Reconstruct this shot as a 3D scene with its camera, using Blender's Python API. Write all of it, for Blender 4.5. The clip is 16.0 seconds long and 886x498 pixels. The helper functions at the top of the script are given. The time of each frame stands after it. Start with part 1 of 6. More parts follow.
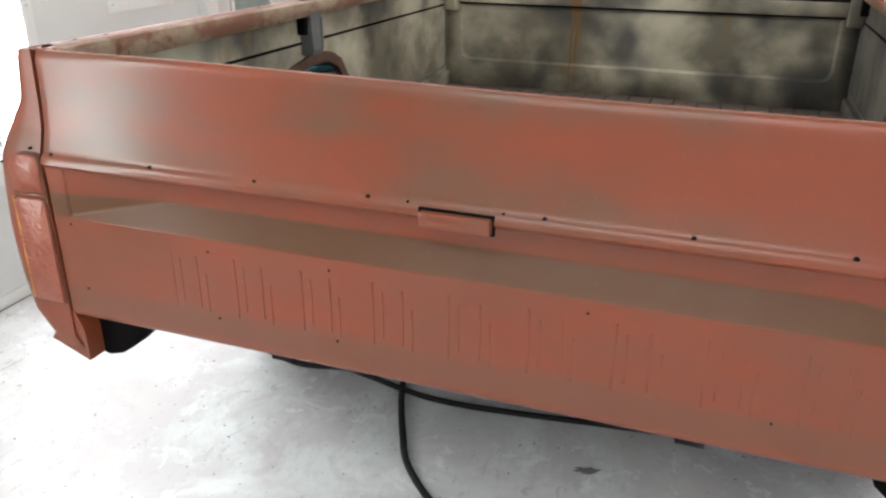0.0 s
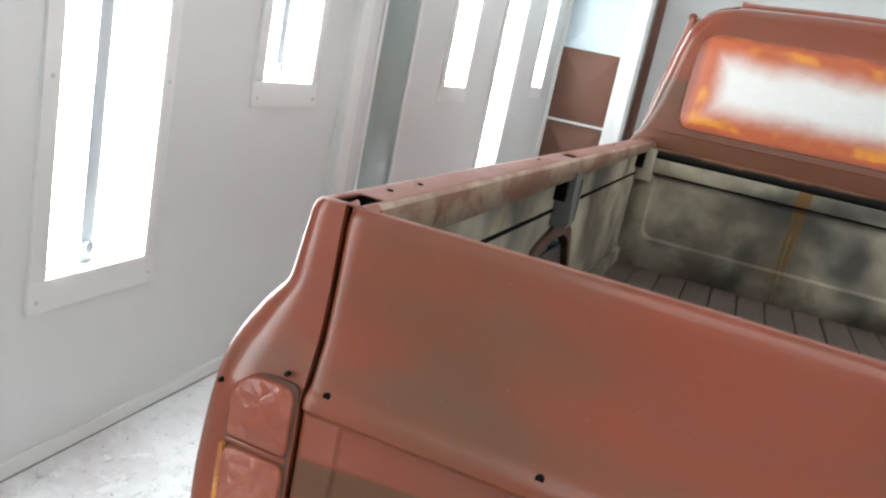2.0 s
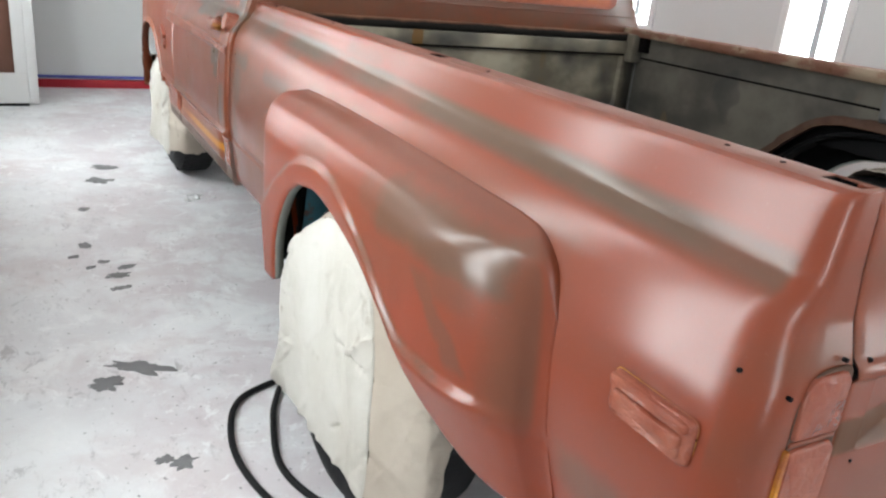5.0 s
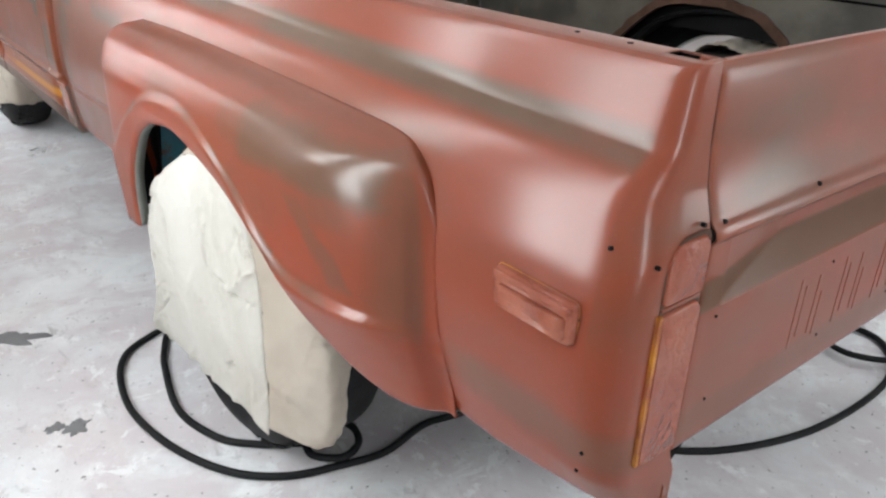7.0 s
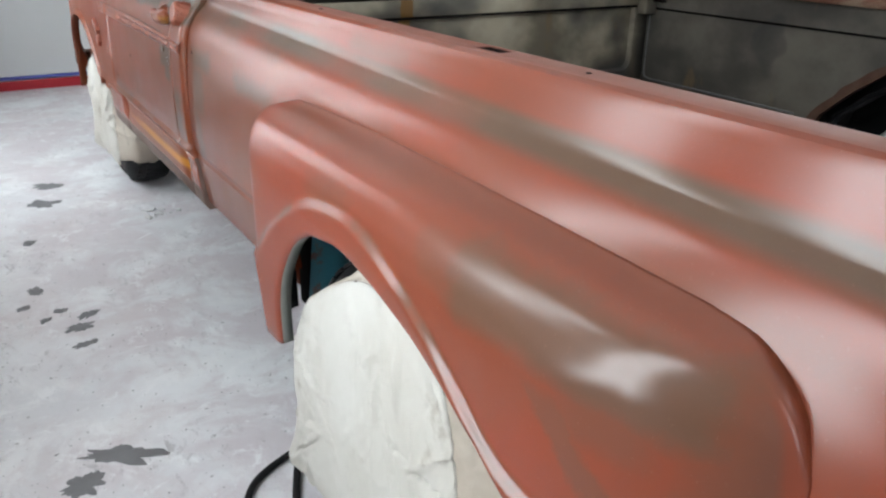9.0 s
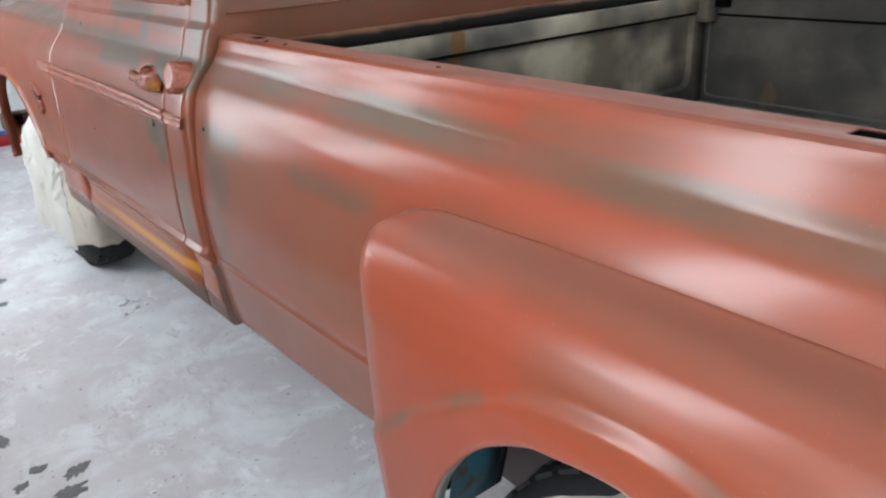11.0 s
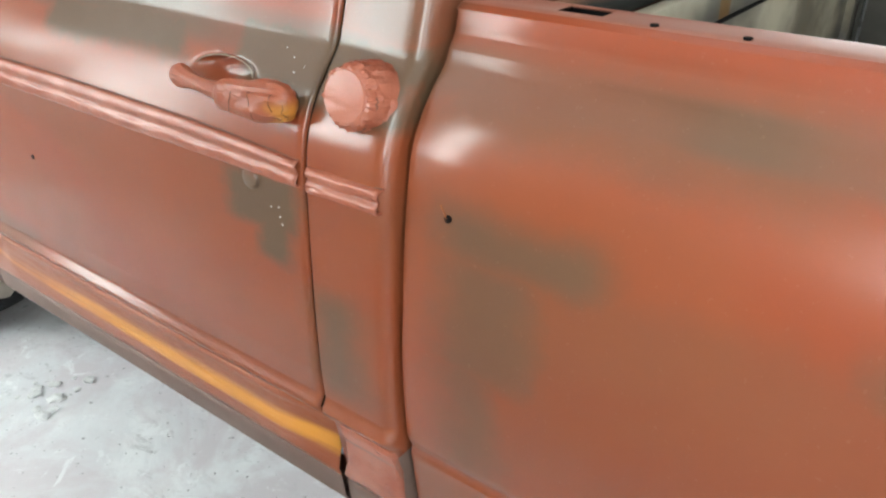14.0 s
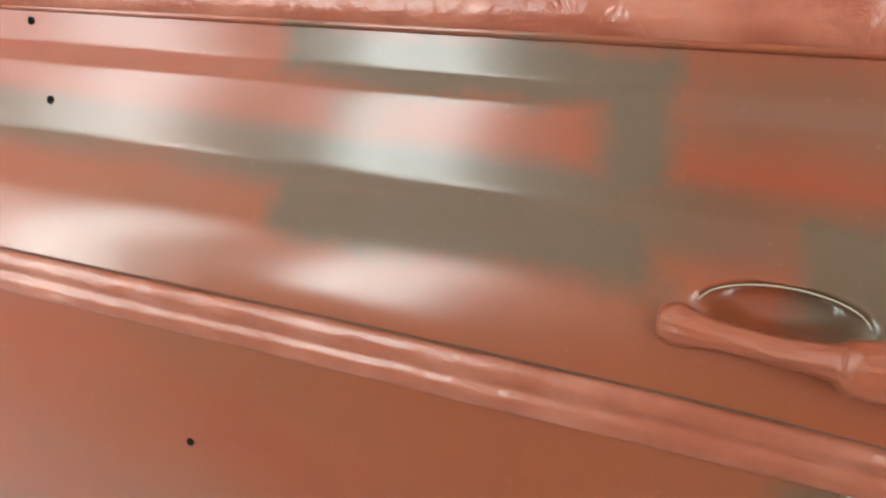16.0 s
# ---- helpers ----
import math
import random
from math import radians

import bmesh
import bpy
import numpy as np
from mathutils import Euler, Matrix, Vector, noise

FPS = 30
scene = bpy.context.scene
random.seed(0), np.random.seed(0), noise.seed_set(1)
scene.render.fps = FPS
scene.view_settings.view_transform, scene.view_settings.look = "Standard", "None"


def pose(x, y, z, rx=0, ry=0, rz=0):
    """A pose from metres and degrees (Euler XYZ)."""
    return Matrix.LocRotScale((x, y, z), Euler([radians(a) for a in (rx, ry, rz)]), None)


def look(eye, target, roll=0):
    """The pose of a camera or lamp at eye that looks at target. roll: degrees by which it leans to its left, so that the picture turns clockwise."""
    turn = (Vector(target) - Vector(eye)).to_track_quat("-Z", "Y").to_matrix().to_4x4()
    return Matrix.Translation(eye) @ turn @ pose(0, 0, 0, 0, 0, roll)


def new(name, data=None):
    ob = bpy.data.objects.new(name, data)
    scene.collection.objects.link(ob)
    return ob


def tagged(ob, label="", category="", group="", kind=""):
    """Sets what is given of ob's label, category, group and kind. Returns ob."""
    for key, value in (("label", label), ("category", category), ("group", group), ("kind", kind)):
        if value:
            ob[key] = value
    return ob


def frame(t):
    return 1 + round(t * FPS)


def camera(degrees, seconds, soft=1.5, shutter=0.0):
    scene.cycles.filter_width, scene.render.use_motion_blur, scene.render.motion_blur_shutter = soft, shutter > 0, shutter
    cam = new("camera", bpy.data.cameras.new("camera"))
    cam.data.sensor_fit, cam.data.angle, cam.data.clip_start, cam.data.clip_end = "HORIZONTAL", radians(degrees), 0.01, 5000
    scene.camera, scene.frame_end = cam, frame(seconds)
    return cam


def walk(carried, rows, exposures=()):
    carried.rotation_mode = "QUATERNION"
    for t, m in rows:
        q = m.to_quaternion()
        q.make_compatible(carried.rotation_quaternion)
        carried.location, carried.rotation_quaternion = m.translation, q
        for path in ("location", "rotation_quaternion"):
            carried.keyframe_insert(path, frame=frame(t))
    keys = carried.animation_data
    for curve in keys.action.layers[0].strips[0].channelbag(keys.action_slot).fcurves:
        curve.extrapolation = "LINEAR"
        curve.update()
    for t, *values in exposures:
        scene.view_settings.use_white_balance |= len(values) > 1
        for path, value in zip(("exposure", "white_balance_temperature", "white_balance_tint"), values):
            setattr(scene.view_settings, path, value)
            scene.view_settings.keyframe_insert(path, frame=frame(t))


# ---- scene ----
cam = camera(59.5, 16.0, soft=2.3)
PATH = [
    (0, (0.357, -1.131, 1.387), (-0.267, 0.6, 0.604), 0.4),
    (0.5, (0.175, -0.971, 1.378), (-0.462, 0.753, 0.59), 6.8),
    (1, (-0.001, -0.838, 1.376), (-0.638, 0.881, 0.577), 4.3),
    (1.5, (-0.204, -0.68, 1.34), (-1.018, 1.011, 0.649), 5.0),
    (2, (-0.546, -0.678, 1.323), (-1.191, 1.152, 0.838), 11.7),
    (2.5, (-0.851, -0.626, 1.328), (-1.238, 1.194, 0.595), 3.5),
    (2.8, (-1.056, -0.521, 1.318), (-1.155, 1.355, 0.633), 2.4),
    (3, (-1.174, -0.493, 1.334), (-1.142, 1.401, 0.694), 3.1),
    (3.2, (-1.282, -0.464, 1.324), (-0.964, 1.417, 0.725), 4.0),
    (5.5, (-1.75, -0.475, 1.346), (-0.726, 1.066, 0.587), 5.1),
    (6, (-1.74, -0.53, 1.352), (-0.578, 0.87, 0.521), 2.9),
    (6.5, (-1.723, -0.549, 1.344), (-0.536, 0.82, 0.497), 1.3),
    (7, (-1.729, -0.47, 1.333), (-0.583, 0.924, 0.471), 1.8),
    (7.5, (-1.771, -0.31, 1.354), (-0.596, 1.115, 0.585), 0.5),
    (8, (-1.736, -0.203, 1.335), (-0.584, 1.216, 0.524), 2.8),
    (8.5, (-1.64, -0.075, 1.33), (-0.668, 1.416, 0.419), -1.4),
    (9, (-1.661, 0.066, 1.342), (-0.672, 1.619, 0.56), 1.0),
    (9.5, (-1.735, 0.259, 1.363), (-0.656, 1.78, 0.641), 0.8),
    (10, (-1.723, 0.432, 1.348), (-0.645, 1.957, 0.631), -1.2),
    (12.5, (-1.61, 1.399, 1.355), (-0.399, 2.733, 0.487), -3.9),
    (13, (-1.634, 1.585, 1.344), (-0.305, 2.824, 0.507), 0.1),
    (13.5, (-1.644, 1.794, 1.328), (-0.158, 2.819, 0.468), 1.0),
    (14, (-1.585, 2.036, 1.303), (-0.186, 3.097, 0.346), -0.1),
    (14.5, (-1.591, 2.231, 1.303), (-0.24, 3.324, 0.313), 2.4),
    (15, (-1.612, 2.407, 1.311), (-0.045, 3.254, 0.401), 4.4),
    (15.5, (-1.608, 2.582, 1.243), (0.085, 3.424, 0.593), 3.7),
    (16, (-1.531, 2.796, 1.262), (0.198, 3.526, 0.569), 1.2),
]
walk(cam, [(t, look(eye, target, roll)) for t, eye, target, roll in PATH],
     [(0, 0.25, 6700, 10), (1, 0.27, 6700, 10), (1.5, 0.2, 6600, 10), (2, -0.04, 6500, 11), (3, -0.12, 6500, 11), (5.5, -0.2, 6550, 12), (7, -0.19, 6550, 13), (8.5, -0.4, 6400, 12), (10, -0.38, 6200, 12),
      (12.5, -0.06, 6150, 9), (13, 0.03, 6100, 5), (13.5, 0.24, 6300, 6), (14, 0.24, 6500, 6), (14.5, 0.17, 6600, 8), (15, 0.36, 6500, 7), (15.5, 0.36, 6400, 5), (16, 0.12, 6500, 3)])

# ---- light ----
world = bpy.data.worlds.new("world")
scene.world = world
world.use_nodes = True
world.node_tree.nodes["Background"].inputs[0].default_value = (0.8, 0.85, 0.9, 1)
world.node_tree.nodes["Background"].inputs[1].default_value = 0.05
LAMP = 19.5       # strength of the booth's wall light panels
CEIL = 4.4        # strength of the unseen fill panels added in the ceiling


# ---- materials ----
class Nodes:
    """A small builder for node materials."""

    def __init__(self, name):
        self.mat = bpy.data.materials.new(name)
        self.mat.use_nodes = True
        self.tree = self.mat.node_tree
        self.bsdf = self.tree.nodes["Principled BSDF"]
        self.co = self.tree.nodes.new("ShaderNodeTexCoord").outputs["Object"]

    def node(self, kind, **inputs):
        n = self.tree.nodes.new(kind)
        for key, value in inputs.items():
            self.put(n.inputs[key.replace("_", " ")], value)
        return n

    def put(self, socket, value):
        if isinstance(value, bpy.types.NodeSocket):
            self.tree.links.new(value, socket)
        else:
            socket.default_value = value

    def coords(self, scale=(1, 1, 1), shift=(0, 0, 0)):
        m = self.node("ShaderNodeMapping", Vector=self.co)
        m.inputs["Scale"].default_value = scale
        m.inputs["Location"].default_value = shift
        return m.outputs[0]

    def noise(self, scale, detail=3.0, rough=0.55, vec=None, distort=0.0):
        n = self.node("ShaderNodeTexNoise", Vector=vec or self.co, Scale=scale, Detail=detail, Roughness=rough, Distortion=distort)
        return n.outputs["Fac"]

    def ramp(self, fac, lo, hi, a=0.0, b=1.0):
        n = self.node("ShaderNodeMapRange", Value=fac)
        n.interpolation_type = "SMOOTHSTEP"
        for key, v in (("From Min", lo), ("From Max", hi), ("To Min", a), ("To Max", b)):
            n.inputs[key].default_value = v
        return n.outputs[0]

    def math(self, op, a, b=0.0):
        n = self.tree.nodes.new("ShaderNodeMath")
        n.operation = op
        self.put(n.inputs[0], a), self.put(n.inputs[1], b)
        return n.outputs[0]

    def warped(self, scale, amount):
        """The coordinates, shaken by a noise."""
        w = self.node("ShaderNodeTexNoise", Vector=self.co, Scale=scale, Detail=2.0)
        v = self.tree.nodes.new("ShaderNodeVectorMath")
        v.operation = "MULTIPLY_ADD"
        self.tree.links.new(w.outputs["Color"], v.inputs[0])
        v.inputs[1].default_value = (amount,) * 3
        self.tree.links.new(self.co, v.inputs[2])
        return v.outputs[0]

    def axis(self, which):
        s = self.node("ShaderNodeSeparateXYZ", Vector=self.co)
        return s.outputs[which]

    def band(self, which, lo, hi, soft):
        v = self.axis(which)
        return self.math("MULTIPLY", self.ramp(v, lo - soft, lo + soft), self.ramp(v, hi - soft, hi + soft, 1.0, 0.0))

    def mix(self, fac, a, b):
        n = self.tree.nodes.new("ShaderNodeMix")
        n.data_type = "RGBA"
        self.put(n.inputs[0], fac)
        for sock, v in ((n.inputs[6], a), (n.inputs[7], b)):
            self.put(sock, v if isinstance(v, bpy.types.NodeSocket) else (*v, 1))
        return n.outputs[2]

    def bump(self, height, strength, distance=0.002):
        n = self.node("ShaderNodeBump", Height=height, Strength=strength, Distance=distance)
        self.tree.links.new(n.outputs[0], self.bsdf.inputs["Normal"])

    def finish(self, colour, rough, metal=0.0, spec=0.5):
        self.put(self.bsdf.inputs["Base Color"], colour if isinstance(colour, bpy.types.NodeSocket) else (*colour, 1))
        self.put(self.bsdf.inputs["Roughness"], rough)
        self.put(self.bsdf.inputs["Metallic"], metal)
        self.put(self.bsdf.inputs["Specular IOR Level"], spec)
        return self.mat


# olive filler showing on the truck's left and right sides: y0, y1, z0, z1, strength
OLIVE_AREAS = ((2.85, 3.17, 1.052, 1.10, 1.0), (2.85, 3.185, 1.166, 1.21, 1.0), (2.85, 2.905, 1.11, 1.20, 1.0), (3.08, 3.12, 1.10, 1.18, 0.8), (2.61, 2.86, 1.145, 1.205, 0.62),
          (2.50, 2.772, 1.036, 1.112, 1.0), (2.49, 2.612, 1.10, 1.40, 0.8), (2.63, 2.765, 0.890, 0.96, 1.0), (2.64, 2.705, 0.845, 0.91, 1.0), (2.535, 2.612, 0.69, 0.84, 0.9),
          (2.265, 2.455, 0.925, 0.985, 0.85), (2.32, 2.45, 0.79, 0.94, 0.8), (2.36, 2.45, 0.66, 0.82, 0.75), (1.79, 2.07, 0.92, 0.972, 0.75), (2.09, 2.49, 1.05, 1.118, 0.6), (1.79, 1.94, 1.04, 1.095, 0.6),
          (1.28, 1.52, 1.085, 1.13, 0.5), (0.93, 1.10, 1.06, 1.10, 0.5), (1.76, 2.5, 0.50, 0.635, 0.3),
          # the 0.36 to 1.62 strip paints the flare top's dull reflection as olive
          (0.72, 0.96, 0.86, 0.945, 0.55), (0.36, 1.62, 0.95, 1.0, 0.45), (-0.2, 0.33, 0.60, 0.675, 0.6), (3.30, 3.62, 0.64, 0.70, 0.5),
          (1.78, 2.40, 0.70, 0.95, 0.32), (0.42, 0.88, 0.85, 0.955, 0.88), (0.50, 0.64, 0.80, 0.88, 0.5), (1.18, 1.34, 0.86, 0.93, 0.4))


def m_primer():
    """Red oxide primer, sanded through to olive filler in soft blocky patches; olive also paints in dull reflections.
    """
    n = Nodes("red_primer")
    wob = n.node("ShaderNodeTexNoise", Vector=n.co, Scale=8.0, Detail=6.0, Roughness=0.68)
    shake = n.node("ShaderNodeSeparateColor", Color=wob.outputs["Color"])
    wy = n.math("ADD", n.axis(1), n.math("MULTIPLY", n.math("SUBTRACT", shake.outputs[0], 0.5), 0.10))
    wz = n.math("ADD", n.axis(2), n.math("MULTIPLY", n.math("SUBTRACT", shake.outputs[1], 0.5), 0.05))
    mask = None
    for y0, y1, z0, z1, k in OLIVE_AREAS:
        e, g = (0.018, 0.012) if k > 0.9 else (0.045, 0.026)
        one = n.math("MULTIPLY", n.math("MULTIPLY", n.ramp(wy, y0 - e, y0 + e), n.ramp(wy, y1 - e, y1 + e, k, 0.0)), n.math("MULTIPLY", n.ramp(wz, z0 - g, z0 + g), n.ramp(wz, z1 - g, z1 + g, 1.0, 0.0)))
        mask = one if mask is None else n.math("MAXIMUM", mask, one)
    slant = n.math("SUBTRACT", n.math("SUBTRACT", wy, 0.585), n.math("MULTIPLY", n.math("SUBTRACT", wz, 0.76), 0.95))
    streak = n.math("MULTIPLY", n.math("MULTIPLY", n.ramp(slant, -0.05, -0.02), n.ramp(slant, 0.02, 0.05, 0.55, 0.0)), n.math("MULTIPLY", n.ramp(wz, 0.68, 0.71), n.ramp(wz, 0.82, 0.86, 1.0, 0.0)))
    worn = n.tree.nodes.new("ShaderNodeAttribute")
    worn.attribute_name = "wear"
    # olive over the flare's rear face paints in its dark reflection
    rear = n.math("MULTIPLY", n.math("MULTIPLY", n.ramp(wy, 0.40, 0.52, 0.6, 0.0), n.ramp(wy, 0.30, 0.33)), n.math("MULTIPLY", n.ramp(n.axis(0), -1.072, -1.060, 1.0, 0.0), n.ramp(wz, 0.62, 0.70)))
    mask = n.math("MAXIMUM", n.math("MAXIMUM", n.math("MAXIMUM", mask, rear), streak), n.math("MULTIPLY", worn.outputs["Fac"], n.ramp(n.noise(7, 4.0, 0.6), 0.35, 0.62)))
    cloud = n.ramp(n.noise(2.6, 3.0, 0.55, n.coords((1, 0.6, 1.2), (3.1, 0.4, 0.2)), 0.3), 0.44, 0.68, 0.0, 0.30)
    # olive stripe along the bed's shoulder: that facet's dull reflection put into the colour
    line = n.math("SUBTRACT", n.axis(2), n.math("MULTIPLY", n.axis(1), 0.020))
    shoulder = n.math("MULTIPLY", n.math("MULTIPLY", n.ramp(line, 1.006, 1.034), n.ramp(line, 1.056, 1.080, 1.0, 0.0)), n.math("MULTIPLY", n.ramp(n.axis(1), 0.05, 0.07), n.ramp(n.noise(2.6, 2.0, 0.5, n.coords((1, 1, 1), (7, 0, 0))), 0.30, 0.60, 0.45, 1.0)))
    gate = n.math("MULTIPLY", n.band(1, -0.1, 0.06, 0.004), n.math("MULTIPLY", n.ramp(n.noise(2.1, 3.0, 0.6, n.coords((0.8, 1, 1.6), (1.2, 0, 0.5))), 0.36, 0.60, 0.15, 0.88), n.ramp(n.axis(2), 0.90, 0.99, 0.48, 1.0)))
    cloud = n.math("MAXIMUM", cloud, gate)
    # olive over the whole lower ramp of the tailgate's pressed channel
    channel = n.math("MULTIPLY", n.band(2, 0.822, 0.874, 0.006), n.math("MULTIPLY", n.band(1, -0.1, 0.045, 0.004), n.ramp(n.math("ABSOLUTE", n.math("ADD", n.axis(0), 0.04)), 0.861, 0.865, 1.0, 0.0)))
    mask = n.math("MAXIMUM", n.math("MAXIMUM", mask, cloud), n.math("MAXIMUM", shoulder, n.math("MULTIPLY", channel, 0.9)))
    red = n.mix(n.noise(1.7, 4.0, 0.6), (0.212, 0.0335, 0.0118), (0.226, 0.0445, 0.0185))
    brown = n.math("MULTIPLY", n.math("MULTIPLY", n.ramp(wy, 1.5, 1.9), n.ramp(wz, 1.02, 1.14, 1.0, 0.6)), n.ramp(n.noise(3.2, 4.0, 0.6, n.coords((1, 0.6, 1), (1, 7, 2)), 0.4), 0.35, 0.60, 0.25, 0.95))
    red = n.mix(brown, red, (0.213, 0.053, 0.021))
    olive = n.mix(n.noise(9, 3.0), (0.060, 0.047, 0.027), (0.084, 0.066, 0.041))
    col = n.mix(n.math("MULTIPLY", mask, 0.82), red, olive)
    col = n.mix(n.ramp(n.noise(160, 2.0), 0.66, 0.75, 0.0, 0.05), col, (0.40, 0.22, 0.16))
    n.bump(n.math("ADD", n.noise(380, 2.0), n.math("MULTIPLY", n.noise(14, 2.0), 1.4)), 0.05, 0.001)
    n.put(n.bsdf.inputs["Coat Weight"], n.math("MULTIPLY", n.ramp(channel, 0.0, 1.0, 0.70, 0.15), n.ramp(n.axis(1), 0.045, 0.06, 0.85, 1.0)))
    n.bsdf.inputs["Coat IOR"].default_value = 1.6
    n.put(n.bsdf.inputs["Coat Roughness"], n.ramp(n.noise(4.5, 5.0, 0.62, n.coords((1, 0.7, 1), (5, 3, 1))), 0.32, 0.68, 0.18, 0.25))
    return n.finish(col, n.ramp(n.noise(5, 4.0), 0.2, 0.8, 0.42, 0.54), 0.0, 0.08)


def m_tape(name, a, b, wrinkle=0.7):
    """Masking paper and tape, sprayed over, creased."""
    n = Nodes(name)
    crease = n.node("ShaderNodeTexVoronoi", Vector=n.coords((1, 0.45, 1)), Scale=42.0)
    crease.feature = "DISTANCE_TO_EDGE"
    h = n.math("ADD", n.noise(46, 4.0, 0.6, None, 0.8), n.math("MULTIPLY", crease.outputs["Distance"], 1.4))
    n.bump(h, wrinkle, 0.006)
    return n.finish(n.mix(n.ramp(n.noise(13, 4.0), 0.35, 0.68), a, b), 0.26)


def m_rocker_tape():
    n = Nodes("yellow_masking_tape")
    streak = n.noise(16, 5.0, 0.7, n.coords((1, 0.10, 3.2)))
    fade = n.math("ADD", n.band(2, 0.540, 0.588, 0.022), n.math("ADD", streak, n.ramp(n.axis(1), 3.05, 3.55, 0.0, -0.35)))
    n.bump(n.math("ADD", n.noise(60, 4.0, 0.6, n.coords((1, 0.25, 1)), 0.6), n.math("MULTIPLY", streak, 1.5)), 0.5, 0.004)
    col = n.mix(n.ramp(fade, 1.0, 1.50), (0.27, 0.070, 0.027), (0.60, 0.25, 0.03))
    return n.finish(n.mix(n.ramp(streak, 0.60, 0.66, 0.0, 0.6), col, (0.30, 0.085, 0.03)), 0.38)


def m_plain(name, colour, rough, metal=0.0, vary=0.25, scale=12.0, bump=0.1, spec=0.5):
    n = Nodes(name)
    lo = tuple(c * (1 - vary) for c in colour)
    n.bump(n.noise(scale * 8, 3.0), bump, 0.002)
    return n.finish(n.mix(n.noise(scale, 5.0, 0.6), lo, colour), n.ramp(n.noise(scale * 0.7, 3.0), 0.2, 0.8, rough * 0.85, min(1, rough * 1.15)), metal, spec)


def m_handle():
    """Tape crumpled round the door handle, ochre at its rear end."""
    n = Nodes("crumpled_handle_tape")
    k = n.math("ADD", n.axis(1), n.math("MULTIPLY", n.math("SUBTRACT", n.noise(30, 3.0), 0.5), 0.05))
    low = n.math("MULTIPLY", n.ramp(k, 2.636, 2.654, 1.0, 0.0), n.ramp(n.axis(2), 1.044, 1.060, 1.0, 0.0))
    col = n.mix(low, (0.25, 0.060, 0.026), (0.38, 0.15, 0.022))
    n.bump(n.noise(60, 3.0, 0.55, n.coords((1, 0.35, 1)), 1.0), 0.65, 0.005)
    return n.finish(col, 0.42)


def m_capped():
    """Black top edge of the bulkhead, dusted with tan overspray from above."""
    n = Nodes("oversprayed_black_edge")
    k = n.math("ADD", n.axis(2), n.math("MULTIPLY", n.math("SUBTRACT", n.noise(7, 3.0), 0.5), 0.03))
    return n.finish(n.mix(n.ramp(k, 1.116, 1.134), (0.010, 0.009, 0.008), (0.21, 0.10, 0.058)), 0.85, 0.0, 0.15)


def m_bed_steel():
    """Bare and grey-primed bed steel with sooty clouds and a rust run, darker at the bed's right side."""
    n = Nodes("grey_bed_steel")
    cloud = n.ramp(n.noise(2.6, 5.0, 0.55, n.coords((1, 1, 1.3))), 0.36, 0.66)
    darker = n.ramp(n.noise(3.6, 2.0, 0.5, n.coords((1, 1, 1), (2.2, 1.1, 0.3))), 0.46, 0.70)
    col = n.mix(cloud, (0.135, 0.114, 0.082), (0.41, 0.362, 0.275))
    # evenly darker from x 0.74 to 0.84: right inner panel and bulkhead end
    darker = n.math("MAXIMUM", darker, n.ramp(n.axis(0), 0.74, 0.84, 0.0, 0.86))
    col = n.mix(n.math("MULTIPLY", darker, 0.84), col, (0.030, 0.031, 0.034))
    tan = n.ramp(n.noise(8.5, 4.0, 0.6, n.coords((1, 1, 0.5), (0.4, 5.0, 0))), 0.6, 0.72)
    col = n.mix(n.math("MULTIPLY", tan, 0.55), col, (0.17, 0.115, 0.055))
    wx_ = n.math("ADD", n.axis(0), n.math("MULTIPLY", n.math("SUBTRACT", n.noise(9, 3.0), 0.5), 0.035))
    streak = None
    for at_, wide, foot in ((-0.325, 0.0035, 0.66), (-0.305, 0.005, 0.66), (-0.290, 0.003, 0.80)):
        one = n.math("MULTIPLY", n.math("MULTIPLY", n.ramp(wx_, at_ - wide - 0.004, at_ - wide), n.ramp(wx_, at_ + wide, at_ + wide + 0.004, 1.0, 0.0)), n.ramp(n.axis(2), foot, foot + 0.25, 0.25, 1.0))
        streak = one if streak is None else n.math("MAXIMUM", streak, one)
    blot = n.math("MULTIPLY", n.math("MULTIPLY", n.ramp(wx_, -0.332, -0.324), n.ramp(wx_, -0.292, -0.284, 1.0, 0.0)), n.ramp(n.axis(2), 0.985, 1.02))
    run = n.math("MULTIPLY", n.math("MAXIMUM", streak, blot), n.ramp(n.axis(1), 2.3, 2.4, 0.0, 0.9))
    col = n.mix(run, col, (0.145, 0.068, 0.012))
    n.bump(n.noise(120, 3.0), 0.1, 0.002)
    return n.finish(col, n.ramp(n.noise(7, 3.0), 0.2, 0.8, 0.5, 0.7), 0.1, 0.3)


def m_worn_rail():
    """Primer worn to pale filler and rust along the inner lip of the rail."""
    n = Nodes("worn_rail_edge")
    k = n.ramp(n.noise(11, 5.0, 0.65, n.coords((1, 0.5, 1))), 0.42, 0.6)
    col = n.mix(k, (0.21, 0.095, 0.062), (0.35, 0.26, 0.185))
    col = n.mix(n.ramp(n.noise(23, 4.0, 0.6), 0.62, 0.7), col, (0.16, 0.06, 0.025))
    n.bump(n.noise(90, 3.0), 0.2, 0.002)
    return n.finish(col, 0.5)


